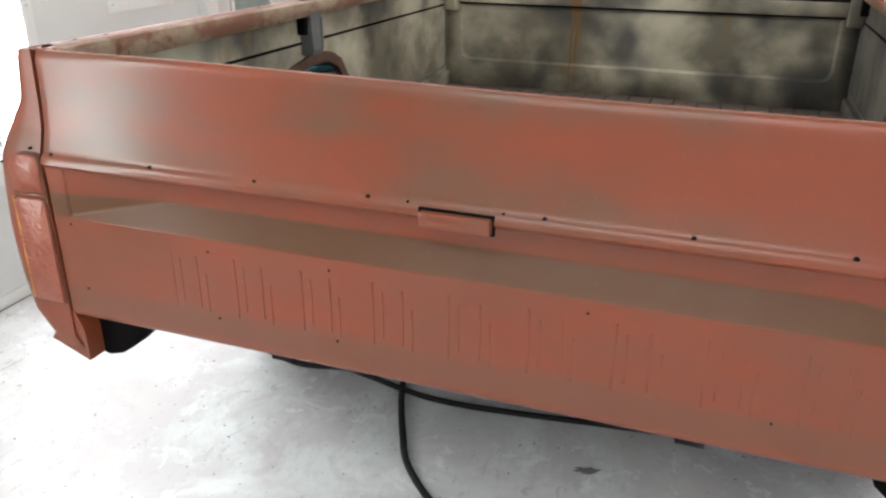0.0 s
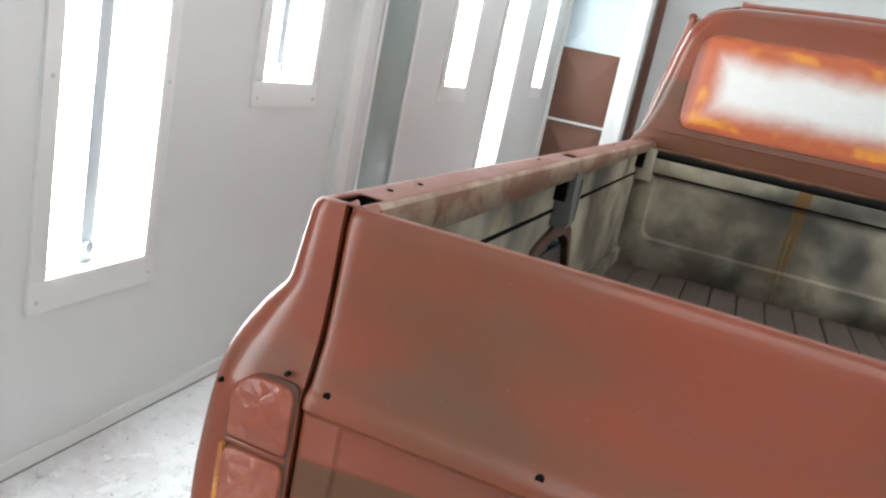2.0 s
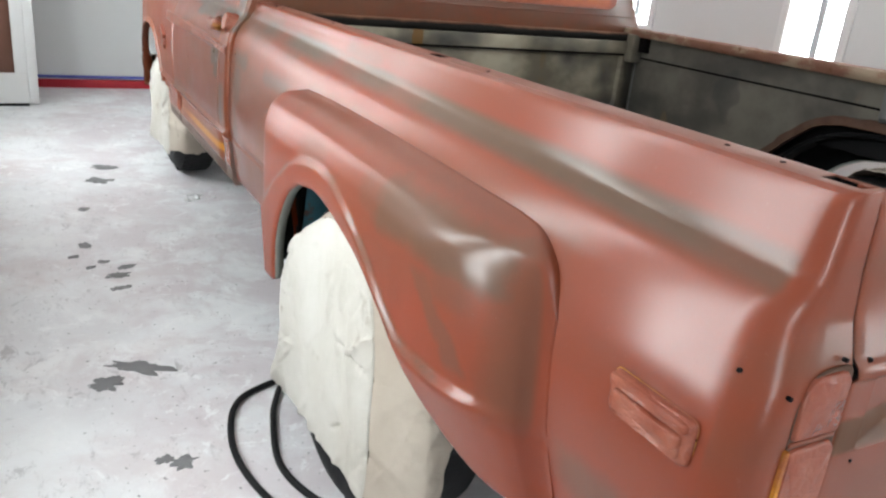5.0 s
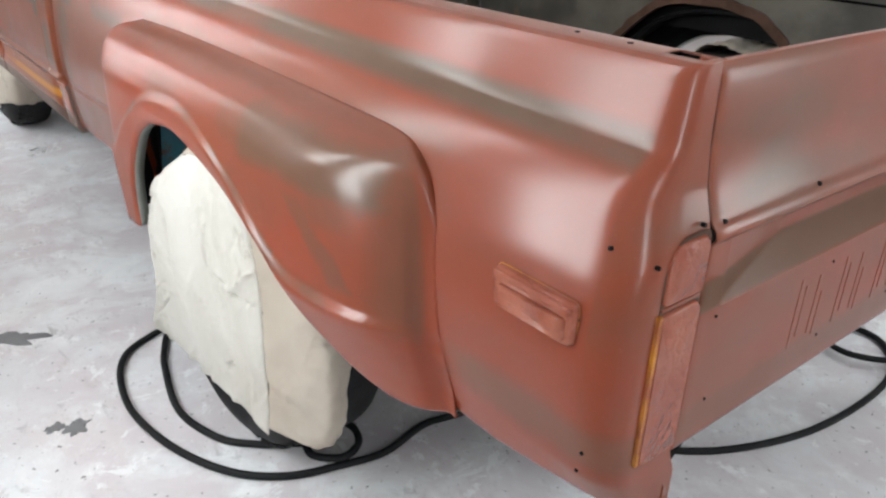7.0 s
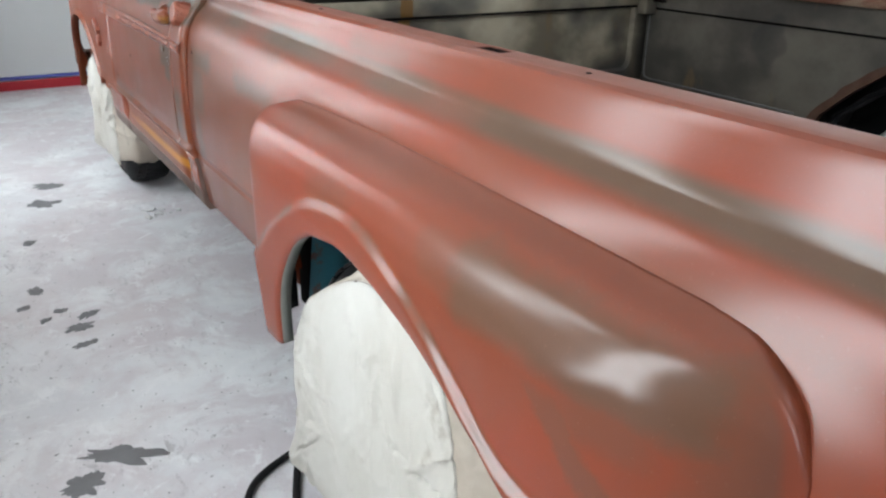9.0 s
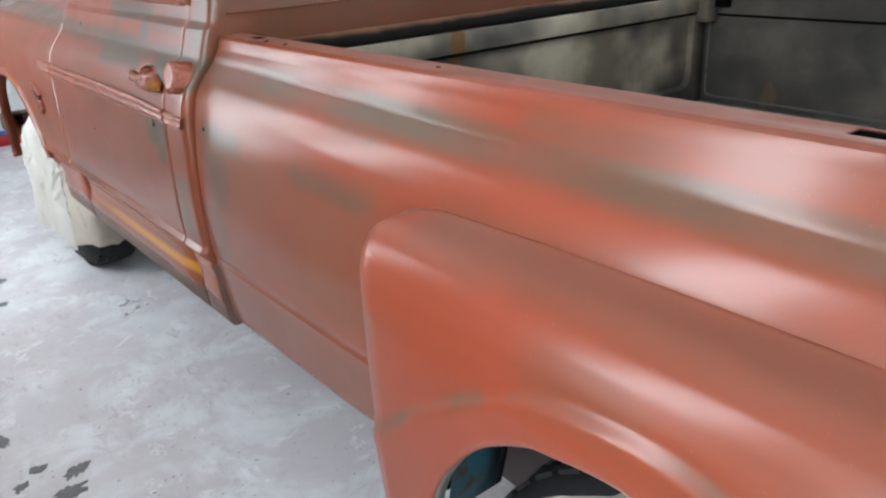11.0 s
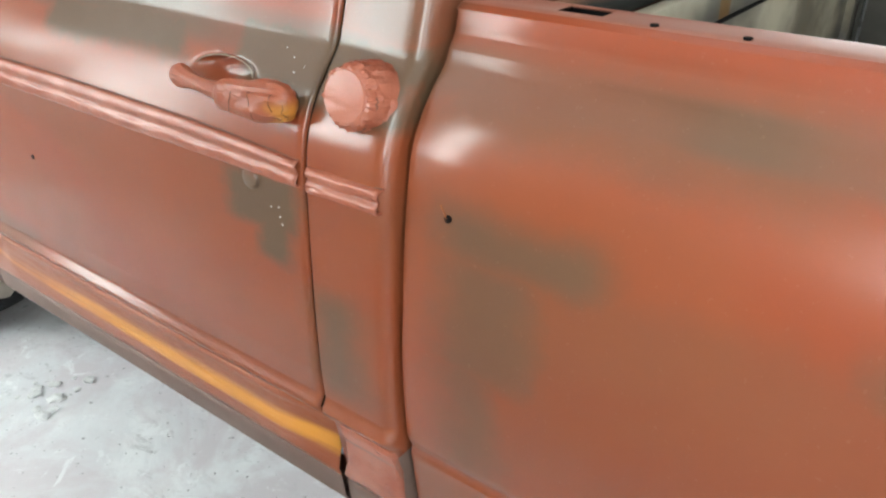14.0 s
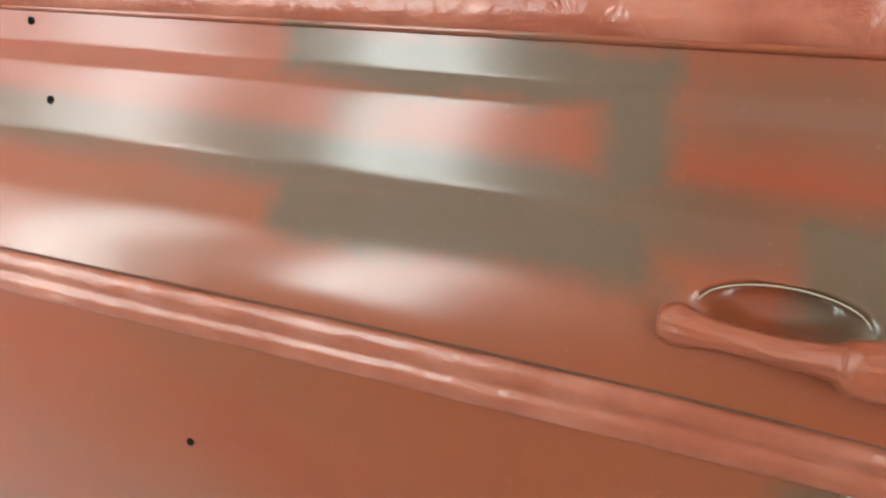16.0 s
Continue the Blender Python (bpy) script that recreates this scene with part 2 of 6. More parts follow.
def m_rear_mask():
    """Clear masking film over the rear glass, overspray thick towards its edge."""
    n = Nodes("oversprayed_masking_film")
    x, z = n.axis(0), n.axis(2)
    dx = n.math("SUBTRACT", 0.74, n.math("ABSOLUTE", n.math("ADD", x, 0.055)))
    dz = n.math("SUBTRACT", 0.172, n.math("ABSOLUTE", n.math("SUBTRACT", z, 1.408)))
    d = n.math("ADD", n.math("MINIMUM", dx, dz), n.math("MULTIPLY", n.math("SUBTRACT", n.noise(7, 3.0), 0.5), 0.07))
    col = n.mix(n.ramp(d, 0.03, 0.135), (0.46, 0.10, 0.032), (0.70, 0.69, 0.665))
    rim = n.math("MULTIPLY", n.ramp(d, 0.008, 0.022), n.ramp(d, 0.03, 0.06, 1.0, 0.0))
    col = n.mix(n.math("MULTIPLY", rim, n.ramp(n.noise(6, 2.0), 0.45, 0.62, 0.0, 0.7)), col, (0.80, 0.34, 0.03))
    col = n.mix(n.ramp(d, -0.02, 0.012), (0.25, 0.055, 0.025), col)
    n.bump(n.noise(18, 4.0, 0.6, None, 1.0), 0.35, 0.01)
    return n.finish(col, 0.3)


def m_floor():
    """White-painted concrete, dusted with pink and grey overspray, scuffed and speckled."""
    n = Nodes("painted_concrete_floor")
    col = n.mix(n.ramp(n.noise(1.2, 6.0, 0.62), 0.36, 0.64), (0.67, 0.665, 0.68), (0.79, 0.80, 0.81))
    pink = n.ramp(n.noise(1.9, 9.0, 0.70, n.coords((1, 1, 1), (9, 1, 0)), 0.4), 0.45, 0.66, 0.0, 0.62)
    col = n.mix(pink, col, (0.58, 0.505, 0.51))
    col = n.mix(n.ramp(n.noise(3.1, 9.0, 0.74, n.coords((1, 1, 1), (4, 2, 0)), 0.5), 0.50, 0.62, 0.0, 0.65), col, (0.82, 0.825, 0.825))
    scuff = n.ramp(n.noise(16, 8.0, 0.74, n.coords((1.5, 0.7, 1), (1, 6, 0)), 0.8), 0.53, 0.66, 0.0, 0.7)
    scuff = n.math("MULTIPLY", scuff, n.ramp(n.noise(2.4, 3.0, 0.5, n.coords((1, 1, 1), (2, 8, 0))), 0.42, 0.6))
    col = n.mix(scuff, col, (0.36, 0.345, 0.355))
    spray = n.math("MULTIPLY", n.ramp(n.axis(0), -1.75, -1.28), n.ramp(n.noise(2.7, 8.0, 0.68, n.coords((1, 1, 1), (3, 5, 0)), 0.5), 0.42, 0.58, 0.0, 0.8))
    col = n.mix(spray, col, (0.60, 0.545, 0.565))
    col = n.mix(n.ramp(n.noise(9, 8.0, 0.72, n.coords((1, 1, 1), (6, 3, 0)), 0.6), 0.56, 0.63, 0.0, 0.75), col, (0.83, 0.835, 0.84))
    grime = n.ramp(n.noise(6, 9.0, 0.8, None, 0.9), 0.58, 0.72, 0.0, 0.4)
    col = n.mix(grime, col, (0.30, 0.29, 0.295))
    speck = n.ramp(n.noise(46, 3.0, 0.65), 0.655, 0.70, 0.0, 0.8)
    col = n.mix(speck, col, (0.11, 0.10, 0.10))
    n.bump(n.math("ADD", n.noise(40, 5.0, 0.65), n.math("MULTIPLY", n.noise(5, 3.0), 1.2)), 0.16, 0.004)
    return n.finish(col, n.ramp(n.noise(3.5, 5.0), 0.3, 0.7, 0.34, 0.6))


def m_glow(name, colour, strength):
    mat = bpy.data.materials.new(name)
    mat.use_nodes = True
    t = mat.node_tree
    t.nodes.remove(t.nodes["Principled BSDF"])
    e = t.nodes.new("ShaderNodeEmission")
    e.inputs[0].default_value, e.inputs[1].default_value = (*colour, 1), strength
    t.links.new(e.outputs[0], t.nodes["Material Output"].inputs[0])
    return mat


def m_cloth(name="cream_canvas", lo=(0.57, 0.537, 0.475), hi=(0.66, 0.635, 0.585)):
    n = Nodes(name)
    ridge = n.math("ABSOLUTE", n.math("SUBTRACT", n.noise(3.4, 1.5, 0.5, n.coords((1, 1.6, 0.7)), 0.3), 0.5))
    ridge = n.ramp(ridge, 0.0, 0.02, 1.0, 0.0)
    weave = n.math("ADD", n.noise(700, 1.0), n.math("ADD", n.math("MULTIPLY", n.noise(24, 5.0, 0.6, None, 0.7), 2.5), n.math("MULTIPLY", ridge, 0.5)))
    facet = n.node("ShaderNodeTexVoronoi", Vector=n.warped(5.0, 0.16), Scale=9.0)
    weave = n.math("ADD", weave, n.math("MULTIPLY", facet.outputs["Distance"], 4.0))
    n.bump(weave, 0.75, 0.005)
    col = n.mix(n.ramp(n.noise(3.0, 4.0), 0.3, 0.7), lo, hi)
    col = n.mix(n.ramp(n.noise(8, 5.0, 0.65, n.coords((1, 1, 0.8), (0.7, 2.2, 0.1))), 0.60, 0.74, 0.0, 0.6), col, (0.33, 0.28, 0.22))
    return n.finish(col, 0.85, 0.0, 0.2)


def m_teal():
    """Old teal paint, rusting through in blots."""
    n = Nodes("old_teal_paint")
    col = n.mix(n.noise(7, 5.0, 0.6), (0.020, 0.11, 0.15), (0.045, 0.22, 0.29))
    col = n.mix(n.ramp(n.noise(16, 5.0, 0.65, n.coords((1, 1, 0.7), (2, 0, 1))), 0.56, 0.66, 0.0, 0.9), col, (0.11, 0.05, 0.025))
    n.bump(n.noise(60, 3.0), 0.2, 0.002)
    return n.finish(col, 0.5)


def m_plank():
    """Grey-brown weathered wood, each plank a little different."""
    n = Nodes("weathered_plank")
    pick = n.tree.nodes.new("ShaderNodeObjectInfo").outputs["Random"]
    grain = n.noise(9, 6.0, 0.65, n.coords((6, 0.5, 1)))
    col = n.mix(grain, (0.050, 0.034, 0.027), (0.155, 0.112, 0.088))
    col = n.mix(n.math("MULTIPLY", pick, 0.45), col, (0.085, 0.058, 0.045))
    col = n.mix(n.ramp(n.noise(5, 5.0, 0.7), 0.58, 0.70, 0.0, 0.45), col, (0.28, 0.235, 0.20))
    col = n.mix(n.ramp(n.noise(48, 4.0, 0.7), 0.66, 0.70, 0.0, 0.7), col, (0.55, 0.53, 0.49))
    n.bump(n.noise(30, 5.0, 0.6, n.coords((6, 0.5, 1))), 0.4, 0.003)
    return n.finish(col, 0.7)


PRIMER = m_primer()
PAPER = m_tape("sprayed_masking_paper", (0.25, 0.062, 0.034), (0.33, 0.105, 0.064), 0.35)
MARKER_PAPER = m_tape("creased_marker_paper", (0.25, 0.058, 0.030), (0.32, 0.095, 0.055), 0.8)
LENS = m_tape("papered_lens", (0.225, 0.050, 0.026), (0.27, 0.078, 0.045), 0.36)
TAPE_STRIP = m_tape("sprayed_tape", (0.25, 0.065, 0.034), (0.31, 0.10, 0.062), 0.22)
TAPE_YELLOW = m_tape("yellow_tape", (0.27, 0.075, 0.032), (0.50, 0.20, 0.02), 0.9)
ROCKER_TAPE = m_rocker_tape()
STEEL = m_bed_steel()
HANDLE = m_handle()
BARE_EDGE = m_plain("bare_filler_edge", (0.40, 0.31, 0.22), 0.5)
CAPPED = m_capped()
CAP_PAPER = m_tape("smoothed_cap_paper", (0.27, 0.072, 0.040), (0.33, 0.105, 0.064), 0.12)
LIGHT_STEEL = m_plain("pale_grey_steel", (0.13, 0.13, 0.128), 0.45, 0.1, 0.35, 9)
LIP = m_plain("bare_lip_edge", (0.30, 0.32, 0.29), 0.5, 0.0, 0.35, 20, 0.1)
RAIL = m_worn_rail()
RAIL_TOP = m_plain("sanded_rail_top", (0.235, 0.078, 0.048), 0.62, 0.0, 0.25, 9, 0.1)
SILL_DUST = m_plain("dusty_sill", (0.175, 0.108, 0.085), 0.6, 0.0, 0.3, 7, 0.1)
RUST = m_plain("rust", (0.10, 0.046, 0.027), 0.85, 0.0, 0.6, 26, 0.5)
BLACK = m_plain("black_chassis", (0.010, 0.010, 0.011), 0.7, 0.0, 0.4, 10, 0.2, 0.15)
# near-black for holes and gaps, their shade put in as colour; also brackets
DARK = m_plain("shade_black", (0.006, 0.005, 0.005), 0.9, 0.0, 0.3, 20, 0.0, 0.05)
GRIME = m_plain("joint_grime", (0.30, 0.28, 0.26), 0.9, 0.0, 0.75, 5, 0.2)
RUBBER = m_plain("black_rubber", (0.009, 0.009, 0.010), 0.65, 0.0, 0.35, 16, 0.25, 0.25)
TEAL = m_teal()
SLATE = m_plain("faded_slate_paint", (0.060, 0.105, 0.13), 0.6, 0.0, 0.4, 9, 0.15)
PURPLE = m_plain("purple_brown_primer", (0.055, 0.036, 0.036), 0.7, 0.0, 0.4, 8, 0.1)
CANVAS = m_cloth()
TAN_CANVAS = m_cloth("tan_canvas", (0.47, 0.40, 0.325), (0.60, 0.535, 0.455))
# brown of the canvas seam, holding the shade in its crack
SEAM_SHADE = m_plain("seam_shade", (0.24, 0.20, 0.15), 0.9, 0.0, 0.4, 30, 0.3)
FILM = m_rear_mask()
FLOOR = m_floor()
BARE = m_plain("bare_concrete", (0.215, 0.215, 0.22), 0.75, 0.0, 0.3, 18, 0.4)
WALL = m_plain("white_booth_panel", (0.62, 0.625, 0.62), 0.38, 0.0, 0.07, 1.4, 0.03)
# unseen ceiling, paler than the walls to bounce light onto upward faces
CEILING = m_plain("white_bounce_ceiling", (0.86, 0.86, 0.85), 0.8, 0.0, 0.06, 3.0, 0.1)
FRAME = m_plain("white_light_frame", (0.70, 0.70, 0.69), 0.4, 0.0, 0.08, 4, 0.04)
GREY = m_plain("blue_grey_reflector", (0.55, 0.60, 0.63), 0.35, 0.2, 0.2, 6, 0.05)
GLASS_GREY = m_plain("grey_green_door_glass", (0.26, 0.31, 0.30), 0.12, 0.0, 0.2, 2.5, 0.02)
NEAR_WALL = m_plain("near_wall_paint", (0.66, 0.67, 0.66), 0.5, 0.0, 0.1, 2.0, 0.04)
SKYGLASS = m_plain("pale_blue_glass", (0.62, 0.74, 0.80), 0.15, 0.0, 0.06, 2, 0.0)
BROWN = m_plain("brown_masking_paper", (0.17, 0.075, 0.048), 0.6, 0.0, 0.3, 4, 0.15)
RED = m_plain("red_strip", (0.45, 0.012, 0.025), 0.45, 0.0, 0.2, 8, 0.05)
BLUE = m_plain("blue_strip", (0.10, 0.12, 0.42), 0.5, 0.0, 0.2, 8, 0.05)
WOOD = m_plank()
TUBE = m_glow("fluorescent_glow", (0.91, 0.985, 1.0), LAMP)
CEIL_FILL = m_glow("ceiling_fill_glow", (0.94, 0.985, 1.0), CEIL)


# ---- mesh helpers ----
CX = -0.04        # the truck's centre line


def ob_from(name, verts, faces, mats, smooth=None, ids=None):
    me = bpy.data.meshes.new(name)
    me.from_pydata([tuple(v) for v in verts], [], [tuple(f) for f in faces])
    for m in mats if isinstance(mats, (list, tuple)) else [mats]:
        me.materials.append(m)
    if ids:
        me.polygons.foreach_set("material_index", ids)
    if smooth:
        me.polygons.foreach_set("use_smooth", [True] * len(me.polygons))
        me.set_sharp_from_angle(angle=radians(smooth))
    me.update()
    return new(name, me)


def under(ob, parent, label=""):
    """Make ob a part of parent, staying where it is."""
    ob.parent = parent
    ob.matrix_parent_inverse = parent.matrix_world.inverted() if parent.type != "EMPTY" else Matrix.Translation(-parent.location)
    return tagged(ob, label)


def part(name, bm, mat, parent, label="", smooth=None):
    me = bpy.data.meshes.new(name)
    bmesh.ops.recalc_face_normals(bm, faces=bm.faces)
    bm.to_mesh(me)
    bm.free()
    me.materials.append(mat)
    if smooth:
        me.polygons.foreach_set("use_smooth", [True] * len(me.polygons))
        me.set_sharp_from_angle(angle=radians(smooth))
    ob = new(name, me)
    return under(ob, parent, label) if parent else tagged(ob, label)


def base(name, at, label, category, group="", kind=""):
    ob = new(name)
    ob.location = at
    ob.empty_display_size = 0.1
    return tagged(ob, label, category, group, kind)


def curve(pts, n):
    """n points along a smooth curve through pts."""
    p = [np.array(q, float) for q in pts]
    p = [2 * p[0] - p[1]] + p + [2 * p[-1] - p[-2]]
    out = []
    segs = len(p) - 3
    lens = [max(1e-6, float(np.linalg.norm(p[i + 2] - p[i + 1]))) for i in range(segs)]
    cum = np.concatenate([[0], np.cumsum(lens)])
    for s in np.linspace(0, cum[-1], n):
        i = min(segs - 1, int(np.searchsorted(cum, s, "right") - 1))
        t = (s - cum[i]) / lens[i]
        a, b, c, d = p[i:i + 4]
        out.append(0.5 * (2 * b + (c - a) * t + (2 * a - 5 * b + 4 * c - d) * t * t + (3 * b - a - 3 * c + d) * t ** 3))
    return out


def along(pts, n):
    """n points at even steps along a polyline."""
    p = np.array(pts, float)
    cum = np.concatenate([[0], np.cumsum(np.linalg.norm(np.diff(p, axis=0), axis=1))])
    s = np.linspace(0, cum[-1], n)
    return np.stack([np.interp(s, cum, p[:, k]) for k in range(p.shape[1])], 1)


def grid(rows, skip=(), flip=False):
    """Vertices and faces of a sheet given as rows of points."""
    w = len(rows[0])
    verts = [v for r in rows for v in r]
    faces = []
    for i in range(len(rows) - 1):
        for j in range(w - 1):
            if (i, j) not in skip:
                f = (i * w + j, i * w + j + 1, (i + 1) * w + j + 1, (i + 1) * w + j)
                faces.append(f[::-1] if flip else f)
    return verts, faces


def mirror(verts, faces):
    return [(2 * CX - v[0], v[1], v[2]) for v in verts], [tuple(f)[::-1] for f in faces]


def outwards(verts, faces, way):
    """The faces, turned so that on the whole they look along way."""
    p = np.array(verts, float)
    total = np.zeros(3)
    for f in faces:
        q = p[list(f)]
        total += np.cross(q[1] - q[0], q[2] - q[0])
    return faces if total @ np.array(way, float) >= 0 else [tuple(f)[::-1] for f in faces]


def sheet(name, verts, faces, mats, parent, label="", smooth=40, thick=0.0025, ids=None, way=None):
    if way is None:
        m = np.mean(np.array(verts, float), 0)
        way = (m[0] - CX, 0, 0) if abs(m[0] - CX) > 0.3 else (0, 0, 1)
    faces = outwards(verts, faces, way)
    ob = ob_from(name, verts, faces, mats, smooth, ids)
    if thick:
        m = ob.modifiers.new("thickness", "SOLIDIFY")
        m.thickness, m.offset = thick, -1
    return under(ob, parent, label) if parent else tagged(ob, label)


def add_box(bm, lo, hi, bevel=0.0, turn=None):
    r = bmesh.ops.create_cube(bm, size=1)
    c, s = (Vector(lo) + Vector(hi)) / 2, Vector(hi) - Vector(lo)
    bmesh.ops.scale(bm, vec=s, verts=r["verts"])
    if bevel:
        es = list({e for v in r["verts"] for e in v.link_edges})
        b = bmesh.ops.bevel(bm, geom=es, offset=bevel, segments=2, affect="EDGES", profile=0.5)
        vs = list({v for v in b["verts"]} | {v for v in r["verts"] if v.is_valid})
    else:
        vs = r["verts"]
    if turn:
        bmesh.ops.rotate(bm, cent=(0, 0, 0), matrix=turn, verts=vs)
    bmesh.ops.translate(bm, vec=c, verts=vs)
    return bm


def box(name, lo, hi, mat, parent, label="", bevel=0.0, turn=None):
    return part(name, add_box(bmesh.new(), lo, hi, bevel, turn), mat, parent, label, 40 if bevel else None)


def tube(name, pts, r, mat, parent, label="", sides=10, n=None, closed=True):
    """A round tube along a smooth curve."""
    path = curve(pts, n or max(8, len(pts) * 8))
    rows = []
    up = Vector((0, 0, 1))
    for i, q in enumerate(path):
        a, b = Vector(path[max(0, i - 1)]), Vector(path[min(len(path) - 1, i + 1)])
        t = (b - a).normalized()
        s = t.cross(up)
        s = s.normalized() if s.length > 1e-4 else Vector((1, 0, 0))
        u = s.cross(t)
        rows.append([tuple(Vector(q) + r * (math.cos(k * 2 * math.pi / sides) * s + math.sin(k * 2 * math.pi / sides) * u)) for k in range(sides)])
    w = sides
    verts = [v for row in rows for v in row]
    faces = [(i * w + k, i * w + (k + 1) % w, (i + 1) * w + (k + 1) % w, (i + 1) * w + k) for i in range(len(rows) - 1) for k in range(w)]
    faces += [tuple(range(w))[::-1], tuple((len(rows) - 1) * w + k for k in range(w))]
    ob = ob_from(name, verts, faces, mat, 50)
    return under(ob, parent, label) if parent else tagged(ob, label)


def disc(name, centre, axis, r, depth, mat, parent, label="", sides=16, r2=None, bevel=0.0):
    bm = bmesh.new()
    c = bmesh.ops.create_cone(bm, cap_ends=True, segments=sides, radius1=r, radius2=r2 or r, depth=depth)
    if bevel:
        top = [e for e in bm.edges if all(v.co.z > 0 for v in e.verts)]
        bmesh.ops.bevel(bm, geom=top, offset=bevel, segments=3, affect="EDGES", profile=0.5)
    q = Vector((0, 0, 1)).rotation_difference(Vector(axis))
    bmesh.ops.transform(bm, matrix=Matrix.Translation(centre) @ q.to_matrix().to_4x4(), verts=bm.verts)
    return part(name, bm, mat, parent, label, 35)


def plate(name, outline, to3, depth, mat, parent, label="", bevel=0.004, jitter=0.0):
    """A flat plate with a rounded front edge from a 2D outline; to3(u, v, h) gives the place at height h over its base."""
    pts = np.array(outline, float)
    mid = pts.mean(0)
    rings = [(0, 0), (0, depth - bevel), (bevel * 0.4, depth - bevel * 0.35), (bevel, depth)]
    verts, faces, w = [], [], len(pts)
    for inset, h in rings:
        for p in pts:
            d = p - mid
            q = p - d / max(1e-6, np.linalg.norm(d)) * inset
            verts.append(to3(q[0], q[1], h))
    for i in range(len(rings) - 1):
        faces += [(i * w + k, i * w + (k + 1) % w, (i + 1) * w + (k + 1) % w, (i + 1) * w + k) for k in range(w)]
    verts.append(to3(mid[0], mid[1], depth))
    top = (len(rings) - 1) * w
    faces += [(top + k, top + (k + 1) % w, len(verts) - 1) for k in range(w)]
    bm = bmesh.new()
    vs = [bm.verts.new(v) for v in verts]
    for f in faces:
        bm.faces.new([vs[i] for i in f])
    bm.faces.new([vs[i] for i in range(w)][::-1])
    return part(name, bm, mat, parent, label, 40)


def rounded(u0, v0, u1, v1, r, n=5):
    """The outline of a rectangle with round corners (r: one radius, or four from the lower left round)."""
    rs = r if isinstance(r, (list, tuple)) else [r] * 4
    out = []
    for (cu, cv, a0), q in zip(((u0, v0, 180), (u1, v0, 270), (u1, v1, 0), (u0, v1, 90)), rs):
        su, sv = (1 if cu == u0 else -1), (1 if cv == v0 else -1)
        for k in range(n + 1):
            a = radians(a0 + 90 * k / n)
            out.append((cu + su * q + q * math.cos(a), cv + sv * q + q * math.sin(a)))
    return out


def fnoise(x, y, z, scale):
    return noise.noise(Vector((x, y, z)) * scale)


# ---- the booth ----
SLANT = -0.0365   # the booth's long walls run slightly askew of the truck


def wx(y, off=0.0):
    """The left wall's face at y, off metres into the room."""
    return -2.10 + SLANT * y + off


Y0, Y1, TOP, RIGHT = -3.2, 7.30, 2.75, 4.35
ground = ob_from("floor", *grid([[(wx(y) - 0.1 + u * (RIGHT + 0.2), y, 0.0) for u in np.linspace(0, 1, 9)] for y in np.linspace(Y0 - 0.1, Y1 + 0.1, 20)], flip=False), FLOOR)
m = ground.modifiers.new("slab", "SOLIDIFY")
m.thickness, m.offset = 0.1, -1
tagged(ground, "white painted concrete floor with overspray and scuffs", "floor", kind="structure")


def slab(name, a, b, z0, z1, thick, mat, label):
    """An upright wall from a to b (plan), thick towards its right side."""
    a, b = Vector((*a, 0)), Vector((*b, 0))
    side = (b - a).normalized().cross(Vector((0, 0, 1))) * thick
    bm = bmesh.new()
    lower = [bm.verts.new(p + Vector((0, 0, z0))) for p in (a, b, b + side, a + side)]
    upper = [bm.verts.new(v.co + Vector((0, 0, z1 - z0))) for v in lower]
    bm.faces.new(lower), bm.faces.new(upper)
    for i in range(4):
        bm.faces.new((lower[i], lower[(i + 1) % 4], upper[(i + 1) % 4], upper[i]))
    return tagged(part(name, bm, mat, None), label, "wall", kind="structure")


# the booth lights in the long walls: y0, y1, z0, z1 of each frame
# the first of each wall is unseen, added to light the truck's rear
LEFT_LIGHTS = ((-1.55, -1.08, 0.462, 2.42), (0.722, 1.195, 0.462, 2.42), (1.608, 2.052, 1.01, 2.42), (3.465, 3.95, 1.047, 2.42), (4.44, 5.03, 0.50, 2.42), (5.55, 6.0, 1.10, 2.42))
RIGHT_LIGHTS = ((-2.4, -1.93, 0.46, 2.42), (0.785, 1.245, 1.0, 2.42), (2.3, 2.75, 0.42, 2.42), (3.75, 4.2, 1.0, 2.42), (4.9, 5.3, 0.42, 2.42))
RIM, DEEP = 0.052, 0.055


def glass_of(y0, y1, z0, z1):
    """The opening inside a light's frame."""
    return y0 + RIM, y1 - RIM, z0 + RIM * 1.7, z1 - RIM * 1.7


